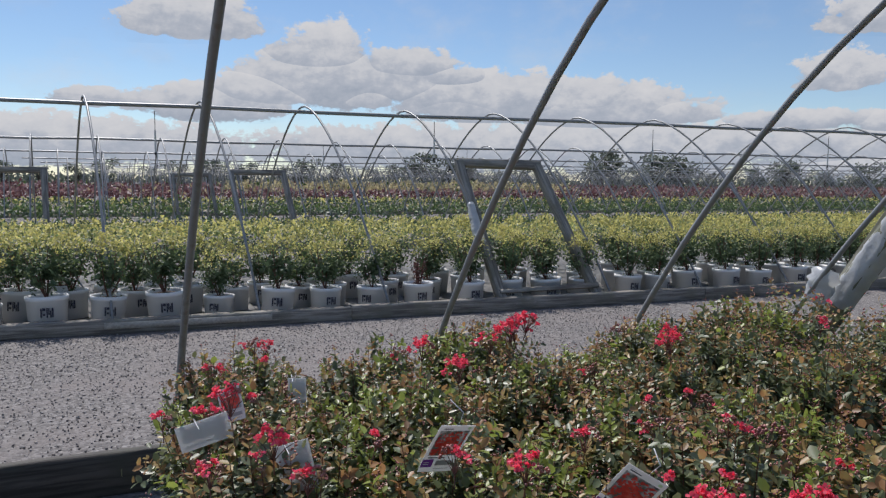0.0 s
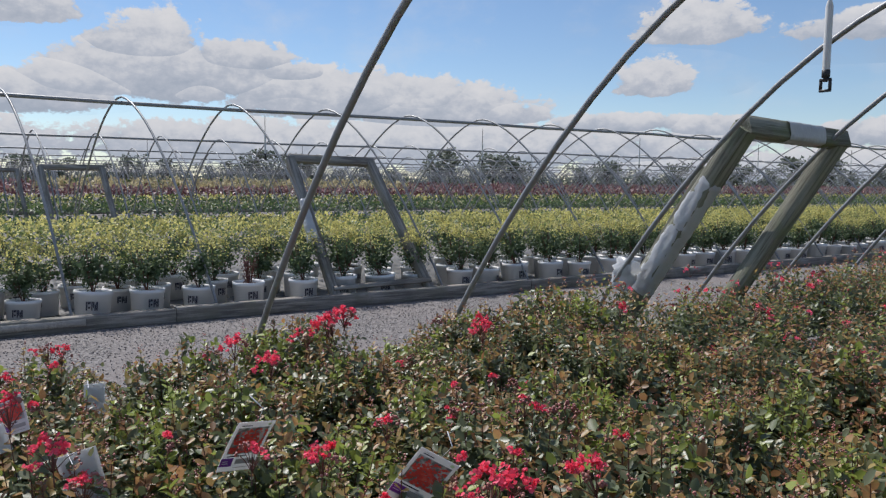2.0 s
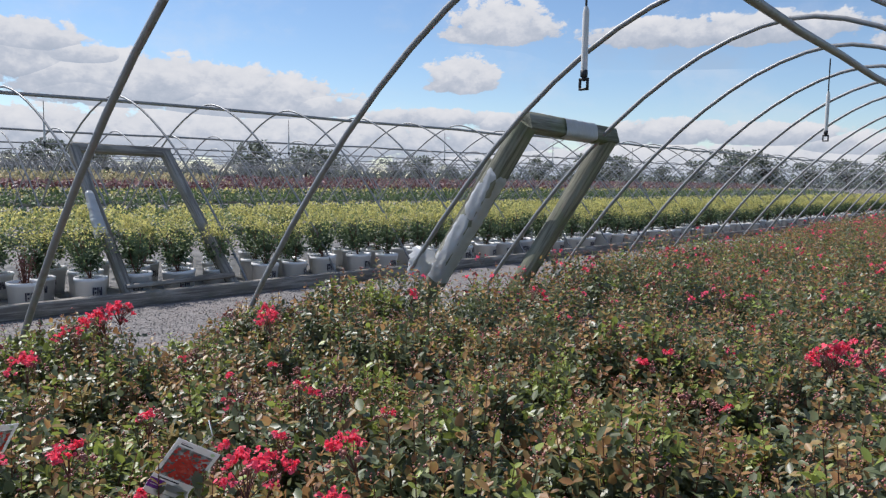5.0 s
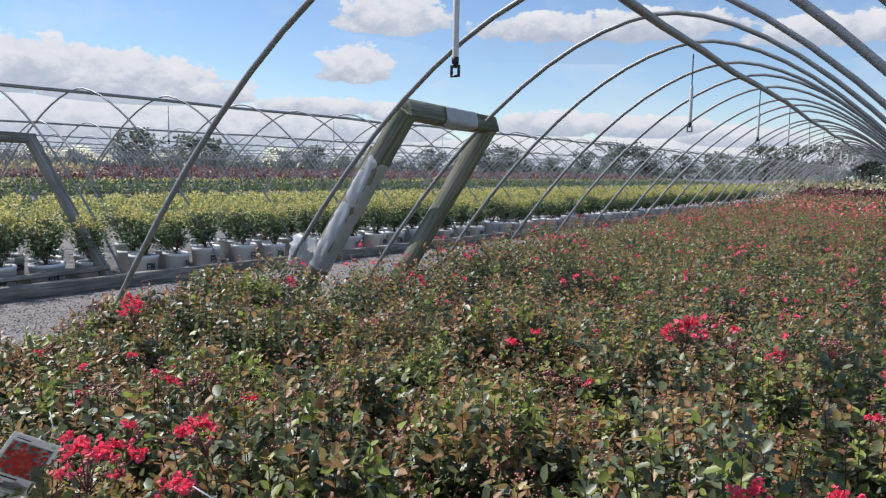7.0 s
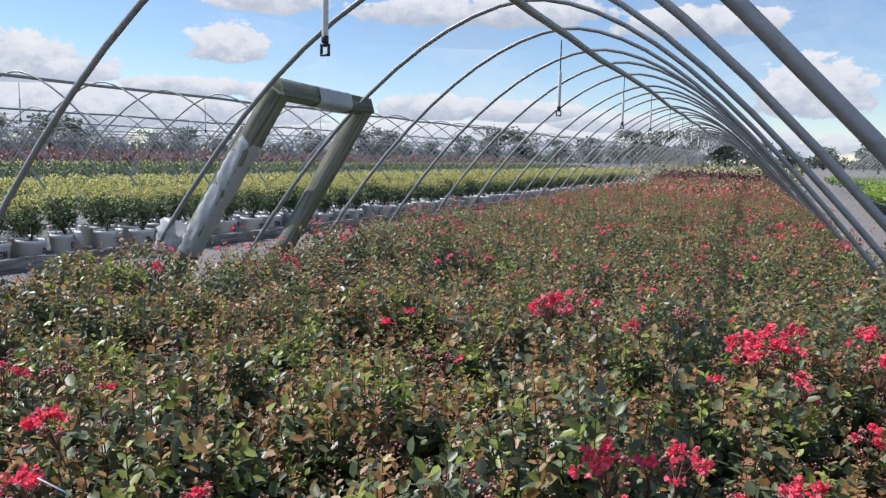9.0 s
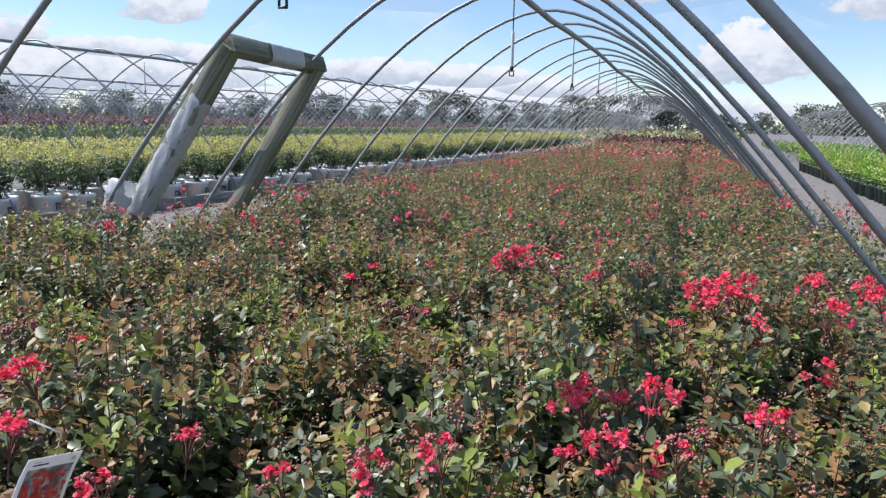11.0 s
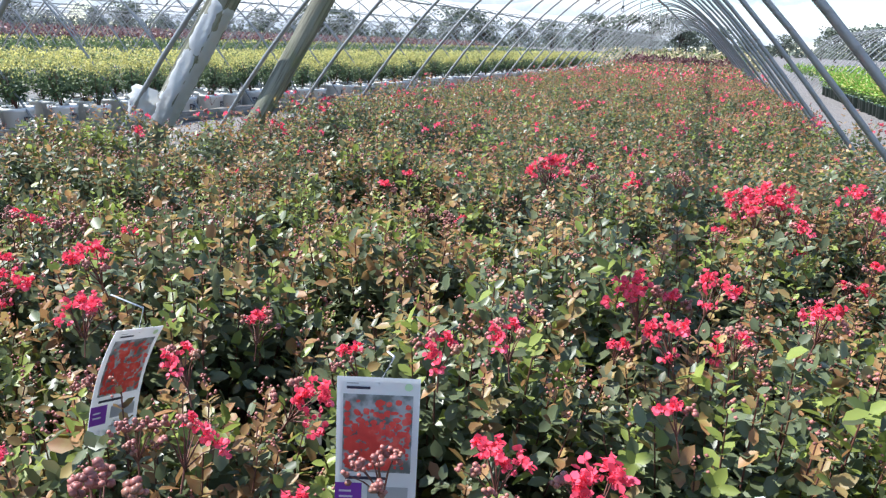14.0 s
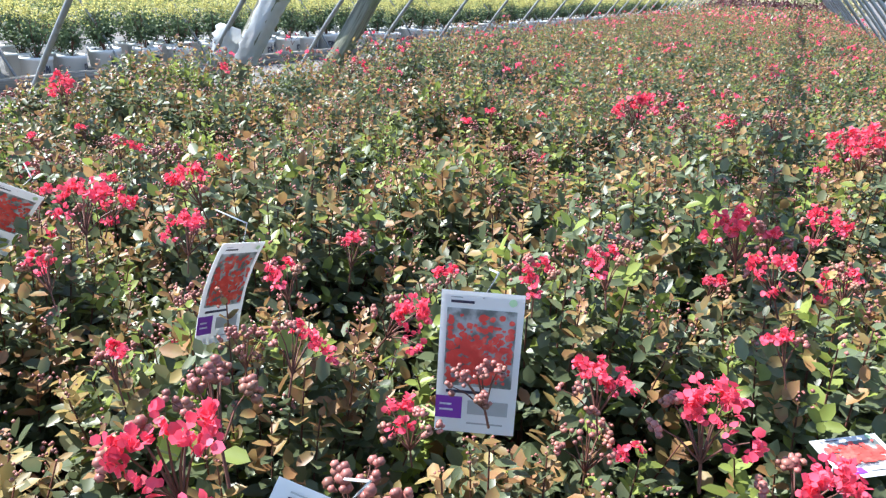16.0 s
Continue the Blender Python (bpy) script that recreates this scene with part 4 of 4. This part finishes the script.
def abelia(seed, n=720):
    """A rounded shrub, narrow at its foot, yellow-green on its upper shoots; the shade within and below is put into the
    leaf colour.
    """
    r = np.random.RandomState(seed)
    pile, st = Pile(), Pile()
    # leaves gather on shoots, so the crown breaks into tufts
    tufts = 46
    c = unit(r.normal(size=(tufts, 3)) + np.array([0, 0, 0.35])) * (r.uniform(0.45, 1.0, (tufts, 1)) ** 0.4)
    t = np.array([0, 0, 0.485]) + c * np.array([0.20, 0.20, 0.24])
    t[:, :2] *= np.clip(0.38 + (t[:, 2:] - 0.25) * 2.9, 0.35, 1.0)
    who = r.randint(tufts, size=n)
    p = t[who] + r.normal(0, 0.028, (n, 3))
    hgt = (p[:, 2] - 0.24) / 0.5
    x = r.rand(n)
    # lower leaves get the darker copy: shade painted in by height
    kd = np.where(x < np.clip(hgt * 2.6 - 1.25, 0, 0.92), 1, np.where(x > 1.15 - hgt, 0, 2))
    L = r.uniform(0.018, 0.032, n)
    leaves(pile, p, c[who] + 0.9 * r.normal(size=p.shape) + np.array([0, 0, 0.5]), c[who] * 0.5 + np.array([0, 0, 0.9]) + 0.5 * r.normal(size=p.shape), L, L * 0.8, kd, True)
    # inner leaves, all in the shade-coloured copy
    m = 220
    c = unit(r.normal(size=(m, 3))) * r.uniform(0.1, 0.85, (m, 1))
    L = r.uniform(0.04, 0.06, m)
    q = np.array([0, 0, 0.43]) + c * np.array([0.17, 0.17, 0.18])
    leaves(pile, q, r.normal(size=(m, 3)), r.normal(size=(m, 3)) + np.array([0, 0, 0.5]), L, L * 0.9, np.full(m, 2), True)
    for k in range(6):
        a, q = r.uniform(0, 6.28), r.uniform(0.05, 0.18)
        tube(st, [(0.01 * math.cos(a), 0.01 * math.sin(a), 0.235), (q * 0.5 * math.cos(a), q * 0.5 * math.sin(a), 0.38), (q * math.cos(a), q * math.sin(a), 0.6)], [0.005, 0.004, 0.002], 4, 0, False)
    return pile.mesh("foliage", [ABELIA, ABELIA_TIP, ABELIA_SHADED]), st.mesh("stem", [STEM])


protos = []
for s in (31, 32, 33):
    f, st = abelia(s)
    ob = thing("potted_shrub", None, label="yellow-green leafy shrub in a white printed nursery pot", category="potted shrub", group="shrubs in white pots")
    part("pot", WHITE_POT, ob, "white plastic pot with a dark mark")
    part("printed_mark", MARK, ob, "dark printed mark")
    part("stem", st, ob)
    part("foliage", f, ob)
    protos.append([ob, False])
r = np.random.RandomState(40)
rest_f, rest_p = Pile(), Pile()
for col in range(9):
    for row in range(150):
        y = -4.6 + 0.46 * row + (0.22 if col % 2 else 0.0) + r.normal(0, 0.03)
        x = -6.26 - 0.44 * col + r.normal(0, 0.025)
        if col == 0 and abs(y - 2.62) < 0.23:
            withered = thing("withered_shrub", None, label="withered red-brown shrub in a white nursery pot", category="potted shrub", group="shrubs in white pots")
            withered.location = (x, y, -0.012)
            part("pot", WHITE_POT, withered, "white plastic pot with a dark mark")
            part("printed_mark", MARK, withered, "dark printed mark")
            twig, dry = Pile(), Pile()
            for k in range(16):
                a, q = r.uniform(0, 6.28), r.uniform(0.02, 0.09)
                e = np.array([q * math.cos(a), q * math.sin(a), r.uniform(0.4, 0.55)])
                tube(twig, [(0.3 * e[0], 0.3 * e[1], 0.23), e * np.array([0.6, 0.6, 0.8]), e], [0.004, 0.003, 0.0015], 4)
                n = 9
                t = r.uniform(0.5, 1, (n, 1))
                leaves(dry, e * np.concatenate([t, t, t], 1), r.normal(size=(n, 3)) - np.array([0, 0, 0.6]), r.normal(size=(n, 3)), np.full(n, 0.03), np.full(n, 0.014), np.zeros(n, int), True)
            part("stem", twig.mesh("stem", [STEM]), withered)
            part("foliage", dry.mesh("foliage", [DARK_RED]), withered, "dry red-brown leaves")
            continue
        if col < 3 and row < 80:
            pr = protos[r.randint(3)]
            m = pose(x, y, -0.012, r.normal(0, 1.5), r.normal(0, 1.5), r.normal(0, 14))
            if not pr[1]:
                pr[0].matrix_basis, pr[1], ob = m, True, pr[0]
            else:
                ob = copy_thing(pr[0], m)
            k = r.uniform(0.9, 1.1)
            ob.scale = (k, k, k * r.uniform(0.92, 1.06))
        else:
            n = 170 if row < 60 else 50
            c = unit(r.normal(size=(n, 3)) + np.array([0, 0, 0.7]))
            p = np.array([x, y, 0.48]) + c * np.array([0.21, 0.21, 0.24]) * r.uniform(0.6, 1.08, (n, 1))
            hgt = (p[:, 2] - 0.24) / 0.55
            # the lower half again in the leaf colour that has shade painted in
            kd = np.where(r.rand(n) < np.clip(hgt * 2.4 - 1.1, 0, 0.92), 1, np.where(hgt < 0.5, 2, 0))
            L = r.uniform(0.034, 0.058, n) * (1.0 if row < 60 else 1.4)
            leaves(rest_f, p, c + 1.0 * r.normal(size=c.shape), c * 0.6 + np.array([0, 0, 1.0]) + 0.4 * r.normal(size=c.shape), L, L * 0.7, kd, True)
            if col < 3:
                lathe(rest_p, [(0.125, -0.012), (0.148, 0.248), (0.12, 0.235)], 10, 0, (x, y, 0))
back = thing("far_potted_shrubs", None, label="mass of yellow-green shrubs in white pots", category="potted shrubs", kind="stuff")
part("foliage", rest_f.mesh("foliage", [ABELIA, ABELIA_TIP, ABELIA_SHADED]), back)
part("pots", rest_p.mesh("pots", [POT_WHITE]), back)

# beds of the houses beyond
clump_row("blue_green_bed", -16.9, -12.9, -6, 70, 0.42, 0.42, [ABELIA_SHADED, BLUE_LEAF, MID_LEAF], [0.3, 0.45, 0.25], "low blue-green potted shrubs in the second house", 51, 0.10)
clump_row("green_bed", -24.0, -20.0, -8, 80, 0.50, 0.5, [ABELIA_SHADED, MID_LEAF, ABELIA], [0.25, 0.5, 0.25], "mid-green potted shrubs in the third house", 52, 0.12)
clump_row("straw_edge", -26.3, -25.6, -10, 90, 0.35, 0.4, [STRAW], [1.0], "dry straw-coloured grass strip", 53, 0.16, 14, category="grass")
clump_row("yellow_green_bed", -31.0, -27.0, -12, 95, 0.55, 0.55, [ABELIA_SHADED, ABELIA_TIP, MID_LEAF], [0.2, 0.45, 0.35], "yellow-green shrubs in the fourth house", 54, 0.14, 20)
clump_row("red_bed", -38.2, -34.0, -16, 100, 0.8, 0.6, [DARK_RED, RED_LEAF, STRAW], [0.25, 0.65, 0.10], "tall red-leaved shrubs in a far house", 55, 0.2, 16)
clump_row("straw_bed", -43.0, -39.5, 4, 24, 1.2, 0.6, [STRAW, MID_LEAF], [0.9, 0.1], "tall straw-coloured grasses in a far house", 56, 0.24, 20, category="grass")
clump_row("red_bed", -45.4, -41.0, 24, 110, 1.0, 0.65, [DARK_RED, RED_LEAF, STRAW], [0.3, 0.65, 0.05], "tall red-leaved shrubs in a far house", 57, 0.2, 14)
clump_row("red_bed", -45.4, -41.0, -22, 4, 1.0, 0.65, [DARK_RED, RED_LEAF, STRAW], [0.3, 0.65, 0.05], "tall red-leaved shrubs in a far house", 58, 0.2, 14)
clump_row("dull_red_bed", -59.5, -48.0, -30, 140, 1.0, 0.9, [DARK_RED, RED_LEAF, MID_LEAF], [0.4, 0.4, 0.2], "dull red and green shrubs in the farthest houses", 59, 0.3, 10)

# the house on the other side: bright green plants in dark green pots
GREEN_POT = pot_mesh("pot", 0.125, 0.10, 0.25, POT_GREEN, 12)
def bright_shrub(seed):
    r = np.random.RandomState(seed)
    n = 300
    c = unit(r.normal(size=(n, 3)) + np.array([0, 0, 0.5])) * (r.uniform(0.4, 1, (n, 1)) ** 0.5)
    p = np.array([0, 0, 0.42]) + c * np.array([0.2, 0.2, 0.22])
    L = r.uniform(0.05, 0.085, n)
    pile = Pile()
    # darker green below 0.38 m: shade under the crown, put into the leaf colour
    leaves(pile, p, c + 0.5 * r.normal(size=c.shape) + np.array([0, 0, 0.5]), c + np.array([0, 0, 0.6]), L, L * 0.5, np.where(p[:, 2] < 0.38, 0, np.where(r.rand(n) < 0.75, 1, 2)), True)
    return pile.mesh("foliage", [MID_LEAF, BRIGHT_LEAF, ABELIA_TIP])


protos = []
for s in (71, 72):
    ob = thing("green_pot_plant", None, label="bright green leafy plant in a dark green nursery pot", category="potted plant", group="plants in green pots")
    part("pot", GREEN_POT, ob, "dark green plastic pot")
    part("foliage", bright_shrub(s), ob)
    protos.append([ob, False])
right_x = lambda y: 3.72 - 0.06 * y
for col in range(4):
    for row in range(56):
        y = 4.2 + 0.37 * row + r.normal(0, 0.02)
        m = pose(right_x(y) + 0.36 * col + r.normal(0, 0.02), y, -0.02, 0, 0, r.uniform(0, 360))
        pr = protos[r.randint(2)]
        if not pr[1]:
            pr[0].matrix_basis, pr[1] = m, True
        else:
            copy_thing(pr[0], m)
clump_row("bright_green_bed", 5.2, 7.6, 2.5, 42, 0.62, 0.4, [MID_LEAF, BRIGHT_LEAF, ABELIA_TIP], [0.25, 0.6, 0.15], "bright green potted plants filling the next house", 73, 0.1, 24, bend=right_x)
clump_row("bright_green_bed", 3.75, 5.2, 25.2, 42, 0.62, 0.4, [MID_LEAF, BRIGHT_LEAF, ABELIA_TIP], [0.25, 0.6, 0.15], "bright green potted plants filling the next house", 74, 0.1, 24, bend=right_x)

# the far end of the bed
clump_row("dark_red_row", -1.95, 1.5, 24.2, 26.2, 0.84, 0.4, [DARK_RED, RED_LEAF], [0.85, 0.15], "dark red shrubs closing the far end of the bed", 75, 0.12, 40, bend=centre_x)
clump_row("straw_field", -3.0, 2.4, 26.8, 33, 1.0, 0.45, [STRAW, MID_LEAF], [0.75, 0.25], "pale straw-coloured grass beyond the bed", 76, 0.16, 24, bend=centre_x, category="grass")


# ---- trees on the horizon ----
def tree_meshes(seed, h):
    r = np.random.RandomState(seed)
    tr, cr = Pile(), Pile()
    tube(tr, [(0, 0, -0.3), (0.05 * h * 0.2, 0, h * 0.25), (r.normal(0, 0.1), r.normal(0, 0.1), h * 0.6)], [h * 0.035, h * 0.026, h * 0.012], 7)
    cent = []
    for k in range(15):
        a, q = r.uniform(0, 6.28), r.uniform(0.1, 0.42) * h
        z = h * r.uniform(0.22, 0.9)
        e = np.array([q * math.cos(a), q * math.sin(a), z])
        tube(tr, [(0, 0, h * 0.3), e * np.array([0.5, 0.5, 0.8]), e], [h * 0.012, h * 0.009, h * 0.004], 5)
        cent.append((e, h * r.uniform(0.12, 0.22)))
    for e, s in cent:
        n = 64
        c = unit(r.normal(size=(n, 3))) * (r.uniform(0.2, 1.1, (n, 1)) ** 0.5)
        p = e + c * s * np.array([1.15, 1.15, 0.8])
        L = h * r.uniform(0.055, 0.10, n)
        leaves(cr, p, r.normal(size=(n, 3)), r.normal(size=(n, 3)) + np.array([0, 0, 0.7]), L, L * 0.8, np.zeros(n, int), True)
    return tr.mesh("trunk", [BARK], True), cr.mesh("crown", [HAZY_TREE_LEAF])


tree_protos = []
for s in range(5):
    a, b = tree_meshes(80 + s, 10.0)
    ob = thing("tree", None, label="dark green broadleaf tree on the horizon", category="tree", group="trees along the horizon")
    part("trunk", a, ob)
    part("crown", b, ob)
    tree_protos.append([ob, False])
r = np.random.RandomState(91)
TALL = {176: 7, 170: 8, 161: 10, 159: 9.5, 157.5: 8.5, 147.5: 11, 143.5: 10, 142: 9.5, 135: 8, 122: 9.5, 120: 9, 112: 10.5, 110: 9.5, 84: 9, 81: 8.5, 86: 8, 98: 11, 100: 10, 102: 10, 96: 10, 105: 8}
spots = [(a, 165.0 if a > 90 else 130.0, h * (0.75 if a > 90 else 0.65)) for a, h in TALL.items()]
spots += [(a + r.uniform(-0.5, 0.5), r.uniform(165, 230), r.uniform(3.6, 6.2)) for a in np.arange(66, 205, 2.3)]
for a, dist, h in spots:
    m = pose(0.6 + dist * math.cos(radians(a)), 0.5 + dist * math.sin(radians(a)), -0.02, 0, 0, r.uniform(0, 360))
    pr = tree_protos[r.randint(5)]
    if not pr[1]:
        pr[0].matrix_basis, pr[1], ob = m, True, pr[0]
    else:
        ob = copy_thing(pr[0], m)
    k = h / 10
    ob.scale = (k * 1.15, k * 1.15, k)
r = np.random.RandomState(96)
hedge = Pile()
for a in np.arange(60, 212, 0.7):
    d, n = r.uniform(225, 245), 90
    h = r.uniform(2.0, 3.6)
    p = np.array([d * math.cos(radians(a)), d * math.sin(radians(a)), 0]) + r.normal(size=(n, 3)) * np.array([1.6, 1.6, 0]) + np.array([0, 0, 1]) * (h * r.rand(n)[:, None])
    leaves(hedge, p, r.normal(size=(n, 3)), r.normal(size=(n, 3)), np.full(n, 1.1), np.full(n, 0.9), np.zeros(n, int), True)
thing("far_hedge", hedge.mesh("far_hedge", [HAZY_TREE_LEAF]), label="low dark hedge line on the horizon", category="hedge", kind="stuff")


# ---- plant tags ----
def tag_meshes(w, h, curl, seed):
    """A hang tag: card, photograph with a red flower, purple block and bars where the writing is."""
    r = np.random.RandomState(seed)

    def bent(u, v, lift=0.0):
        z = -v * h
        y = curl * h * (v ** 2)
        return (u * w, -y - lift, z)

    def sheet(pile, u0, u1, v0, v1, lift, m=0, n=8):
        vs = np.linspace(v0, v1, n)
        pts = [bent(u, v, lift) for v in vs for u in (u0, u1)]
        pile.add(pts, [(2 * k, 2 * k + 1, 2 * k + 3, 2 * k + 2) for k in range(n - 1)], m)

    card, photo, block, bars = Pile(), Pile(), Pile(), Pile()
    sheet(card, 0, 1, 0, 1, 0, 0, 10)
    sheet(card, 0, 1, 0, 1, -0.0007, 0, 10)
    sheet(photo, 0.08, 0.92, 0.115, 0.66, 0.0006, 0, 7)
    n = 260
    for k in range(n):
        q = r.normal(size=2) * np.array([0.22, 0.13]) + np.array([0.48, 0.43])
        u, v = np.clip(q[0], 0.13, 0.87), np.clip(q[1], 0.16, 0.62)
        s = r.uniform(0.02, 0.06)
        ang = np.linspace(0, 2 * np.pi, 7, endpoint=False) + r.rand()
        rad = s * r.uniform(0.6, 1.1, 7)
        pts = [bent(u, v, 0.0011 + 0.000004 * k)] + [bent(np.clip(u + x * math.cos(t), 0.085, 0.915), np.clip(v + x * math.sin(t) * w / h, 0.118, 0.657), 0.0011 + 0.000004 * k) for x, t in zip(rad, ang)]
        photo.add(pts, [(0, 1 + e, 1 + (e + 1) % 7) for e in range(7)], 1)
    sheet(block, 0.0, 0.33, 0.74, 0.9, 0.0006, 0, 4)
    lines = []
    for v, u0, u1, t, m in ((0.035, 0.12, 0.26, 0.008, GREY_PRINT), (0.06, 0.12, 0.40, 0.018, PRINT), (0.69, 0.12, 0.62, 0.022, PRINT), (0.79, 0.05, 0.2, 0.014, PAPER), (0.83, 0.05, 0.22, 0.014, PAPER), (0.76, 0.40, 0.9, 0.10, GREY_PRINT), (0.92, 0.4, 0.85, 0.012, GREY_PRINT)):
        line = Pile()
        sheet(line, u0, u1, v, v + t, 0.0012, 0, 3)
        lines.append(line.mesh("printed_bar", [m]))
    c = [bent(0.86 + 0.05 * math.cos(t), 0.055 + 0.05 * w / h * math.sin(t), 0.001) for t in np.linspace(0, 2 * np.pi, 10, endpoint=False)]
    bars.add([bent(0.86, 0.055, 0.001)] + c, [(0, 1 + e, 1 + (e + 1) % 10) for e in range(10)], 3)
    return (card.mesh("card", [PAPER]), photo.mesh("photograph", [PHOTO_DARK, PHOTO_RED]), block.mesh("colour_block", [PURPLE]),
            bars.mesh("badge", [PRINT, GREY_PRINT, PAPER, GREEN_PRINT]), lines)


def plant_tag(corner, width_to, down, w, h, curl, seed, label):
    """A tag with its top left corner at corner, its top edge towards width_to and its face hanging along down."""
    x = (Vector(width_to) - Vector(corner)).normalized()
    z = -(Vector(down) - x * Vector(down).dot(x)).normalized()
    y = z.cross(x)
    ob = thing("plant_tag", None, label=label, category="plant tag", group="hang tags in the flower bed")
    ob.matrix_basis = Matrix(((x.x, y.x, z.x, corner[0]), (x.y, y.y, z.y, corner[1]), (x.z, y.z, z.z, corner[2]), (0, 0, 0, 1)))
    card, photo, block, bars, lines = tag_meshes(w, h, curl, seed)
    face = part("card", card, ob, "white glossy card")
    part("photograph", photo, ob, "printed picture of a red flower head")
    part("colour_block", block, ob, "purple printed block")
    part("badge", bars, face, "pale green round badge")
    for line in lines:
        part("printed_bar", line, face)
    tie = Pile()
    tube(tie, [(w * 0.5, 0.0, -0.006), (w * 0.5 + 0.012, 0.02, 0.012), (w * 0.55, 0.06, 0.0)], 0.0011, 4)
    part("tie", tie.mesh("tie", [TWINE]), ob, "white tie string")
    return ob


plant_tag((0.317, 1.052, 0.787), (0.384, 1.081, 0.786), (0.10, 0.03, -1), 0.074, 0.140, 0.03, 1, "white plant tag with a red flower picture standing among the buds")
plant_tag((0.038, 1.073, 0.768), (0.040, 1.138, 0.752), (-0.052, -0.03, -0.092), 0.067, 0.120, 0.3, 2, "curled white plant tag with a red flower picture")
plant_tag((0.375, 0.765, 0.795), (0.435, 0.795, 0.765), (0.2, -0.4, -1), 0.073, 0.122, 0.05, 3, "white plant tag seen from above between flower heads")
plant_tag((0.63, 1.235, 0.635), (0.69, 1.28, 0.64), (0.2, -0.6, -0.12), 0.07, 0.06, 0.2, 4, "white plant tag lying flat under a flower head")
plant_tag((-0.718, 0.907, 0.755), (-0.729, 0.980, 0.744), (-0.073, -0.026, -0.10), 0.074, 0.126, 0.1, 5, "white plant tag with a red flower picture leaning among the leaves")
plant_tag((-0.448, 1.122, 0.755), (-0.422, 1.179, 0.719), (-0.079, -0.022, -0.091), 0.073, 0.123, 0.12, 6, "white plant tag with a red flower picture lying on the leaves")
plant_tag((-1.12, 0.56, 0.70), (-1.12, 0.455, 0.672), (0.0, 0.1, -1), 0.11, 0.06, 0.1, 7, "white plant tag turned sideways at the bed's corner")
plant_tag((-0.92, 0.70, 0.69), (-0.93, 0.63, 0.675), (-0.05, -0.2, -1), 0.07, 0.11, 0.15, 8, "white plant tag half hidden in the leaves")
plant_tag((-1.49, 0.80, 0.66), (-1.50, 0.77, 0.66), (0.1, 0.0, -1), 0.05, 0.08, 0.1, 9, "small white plant tag at the back of the bed's corner")
plant_tag((-1.29, 0.55, 0.70), (-1.26, 0.60, 0.72), (0.1, 0.0, -1), 0.06, 0.08, 0.1, 10, "white plant tag behind a pink flower head")
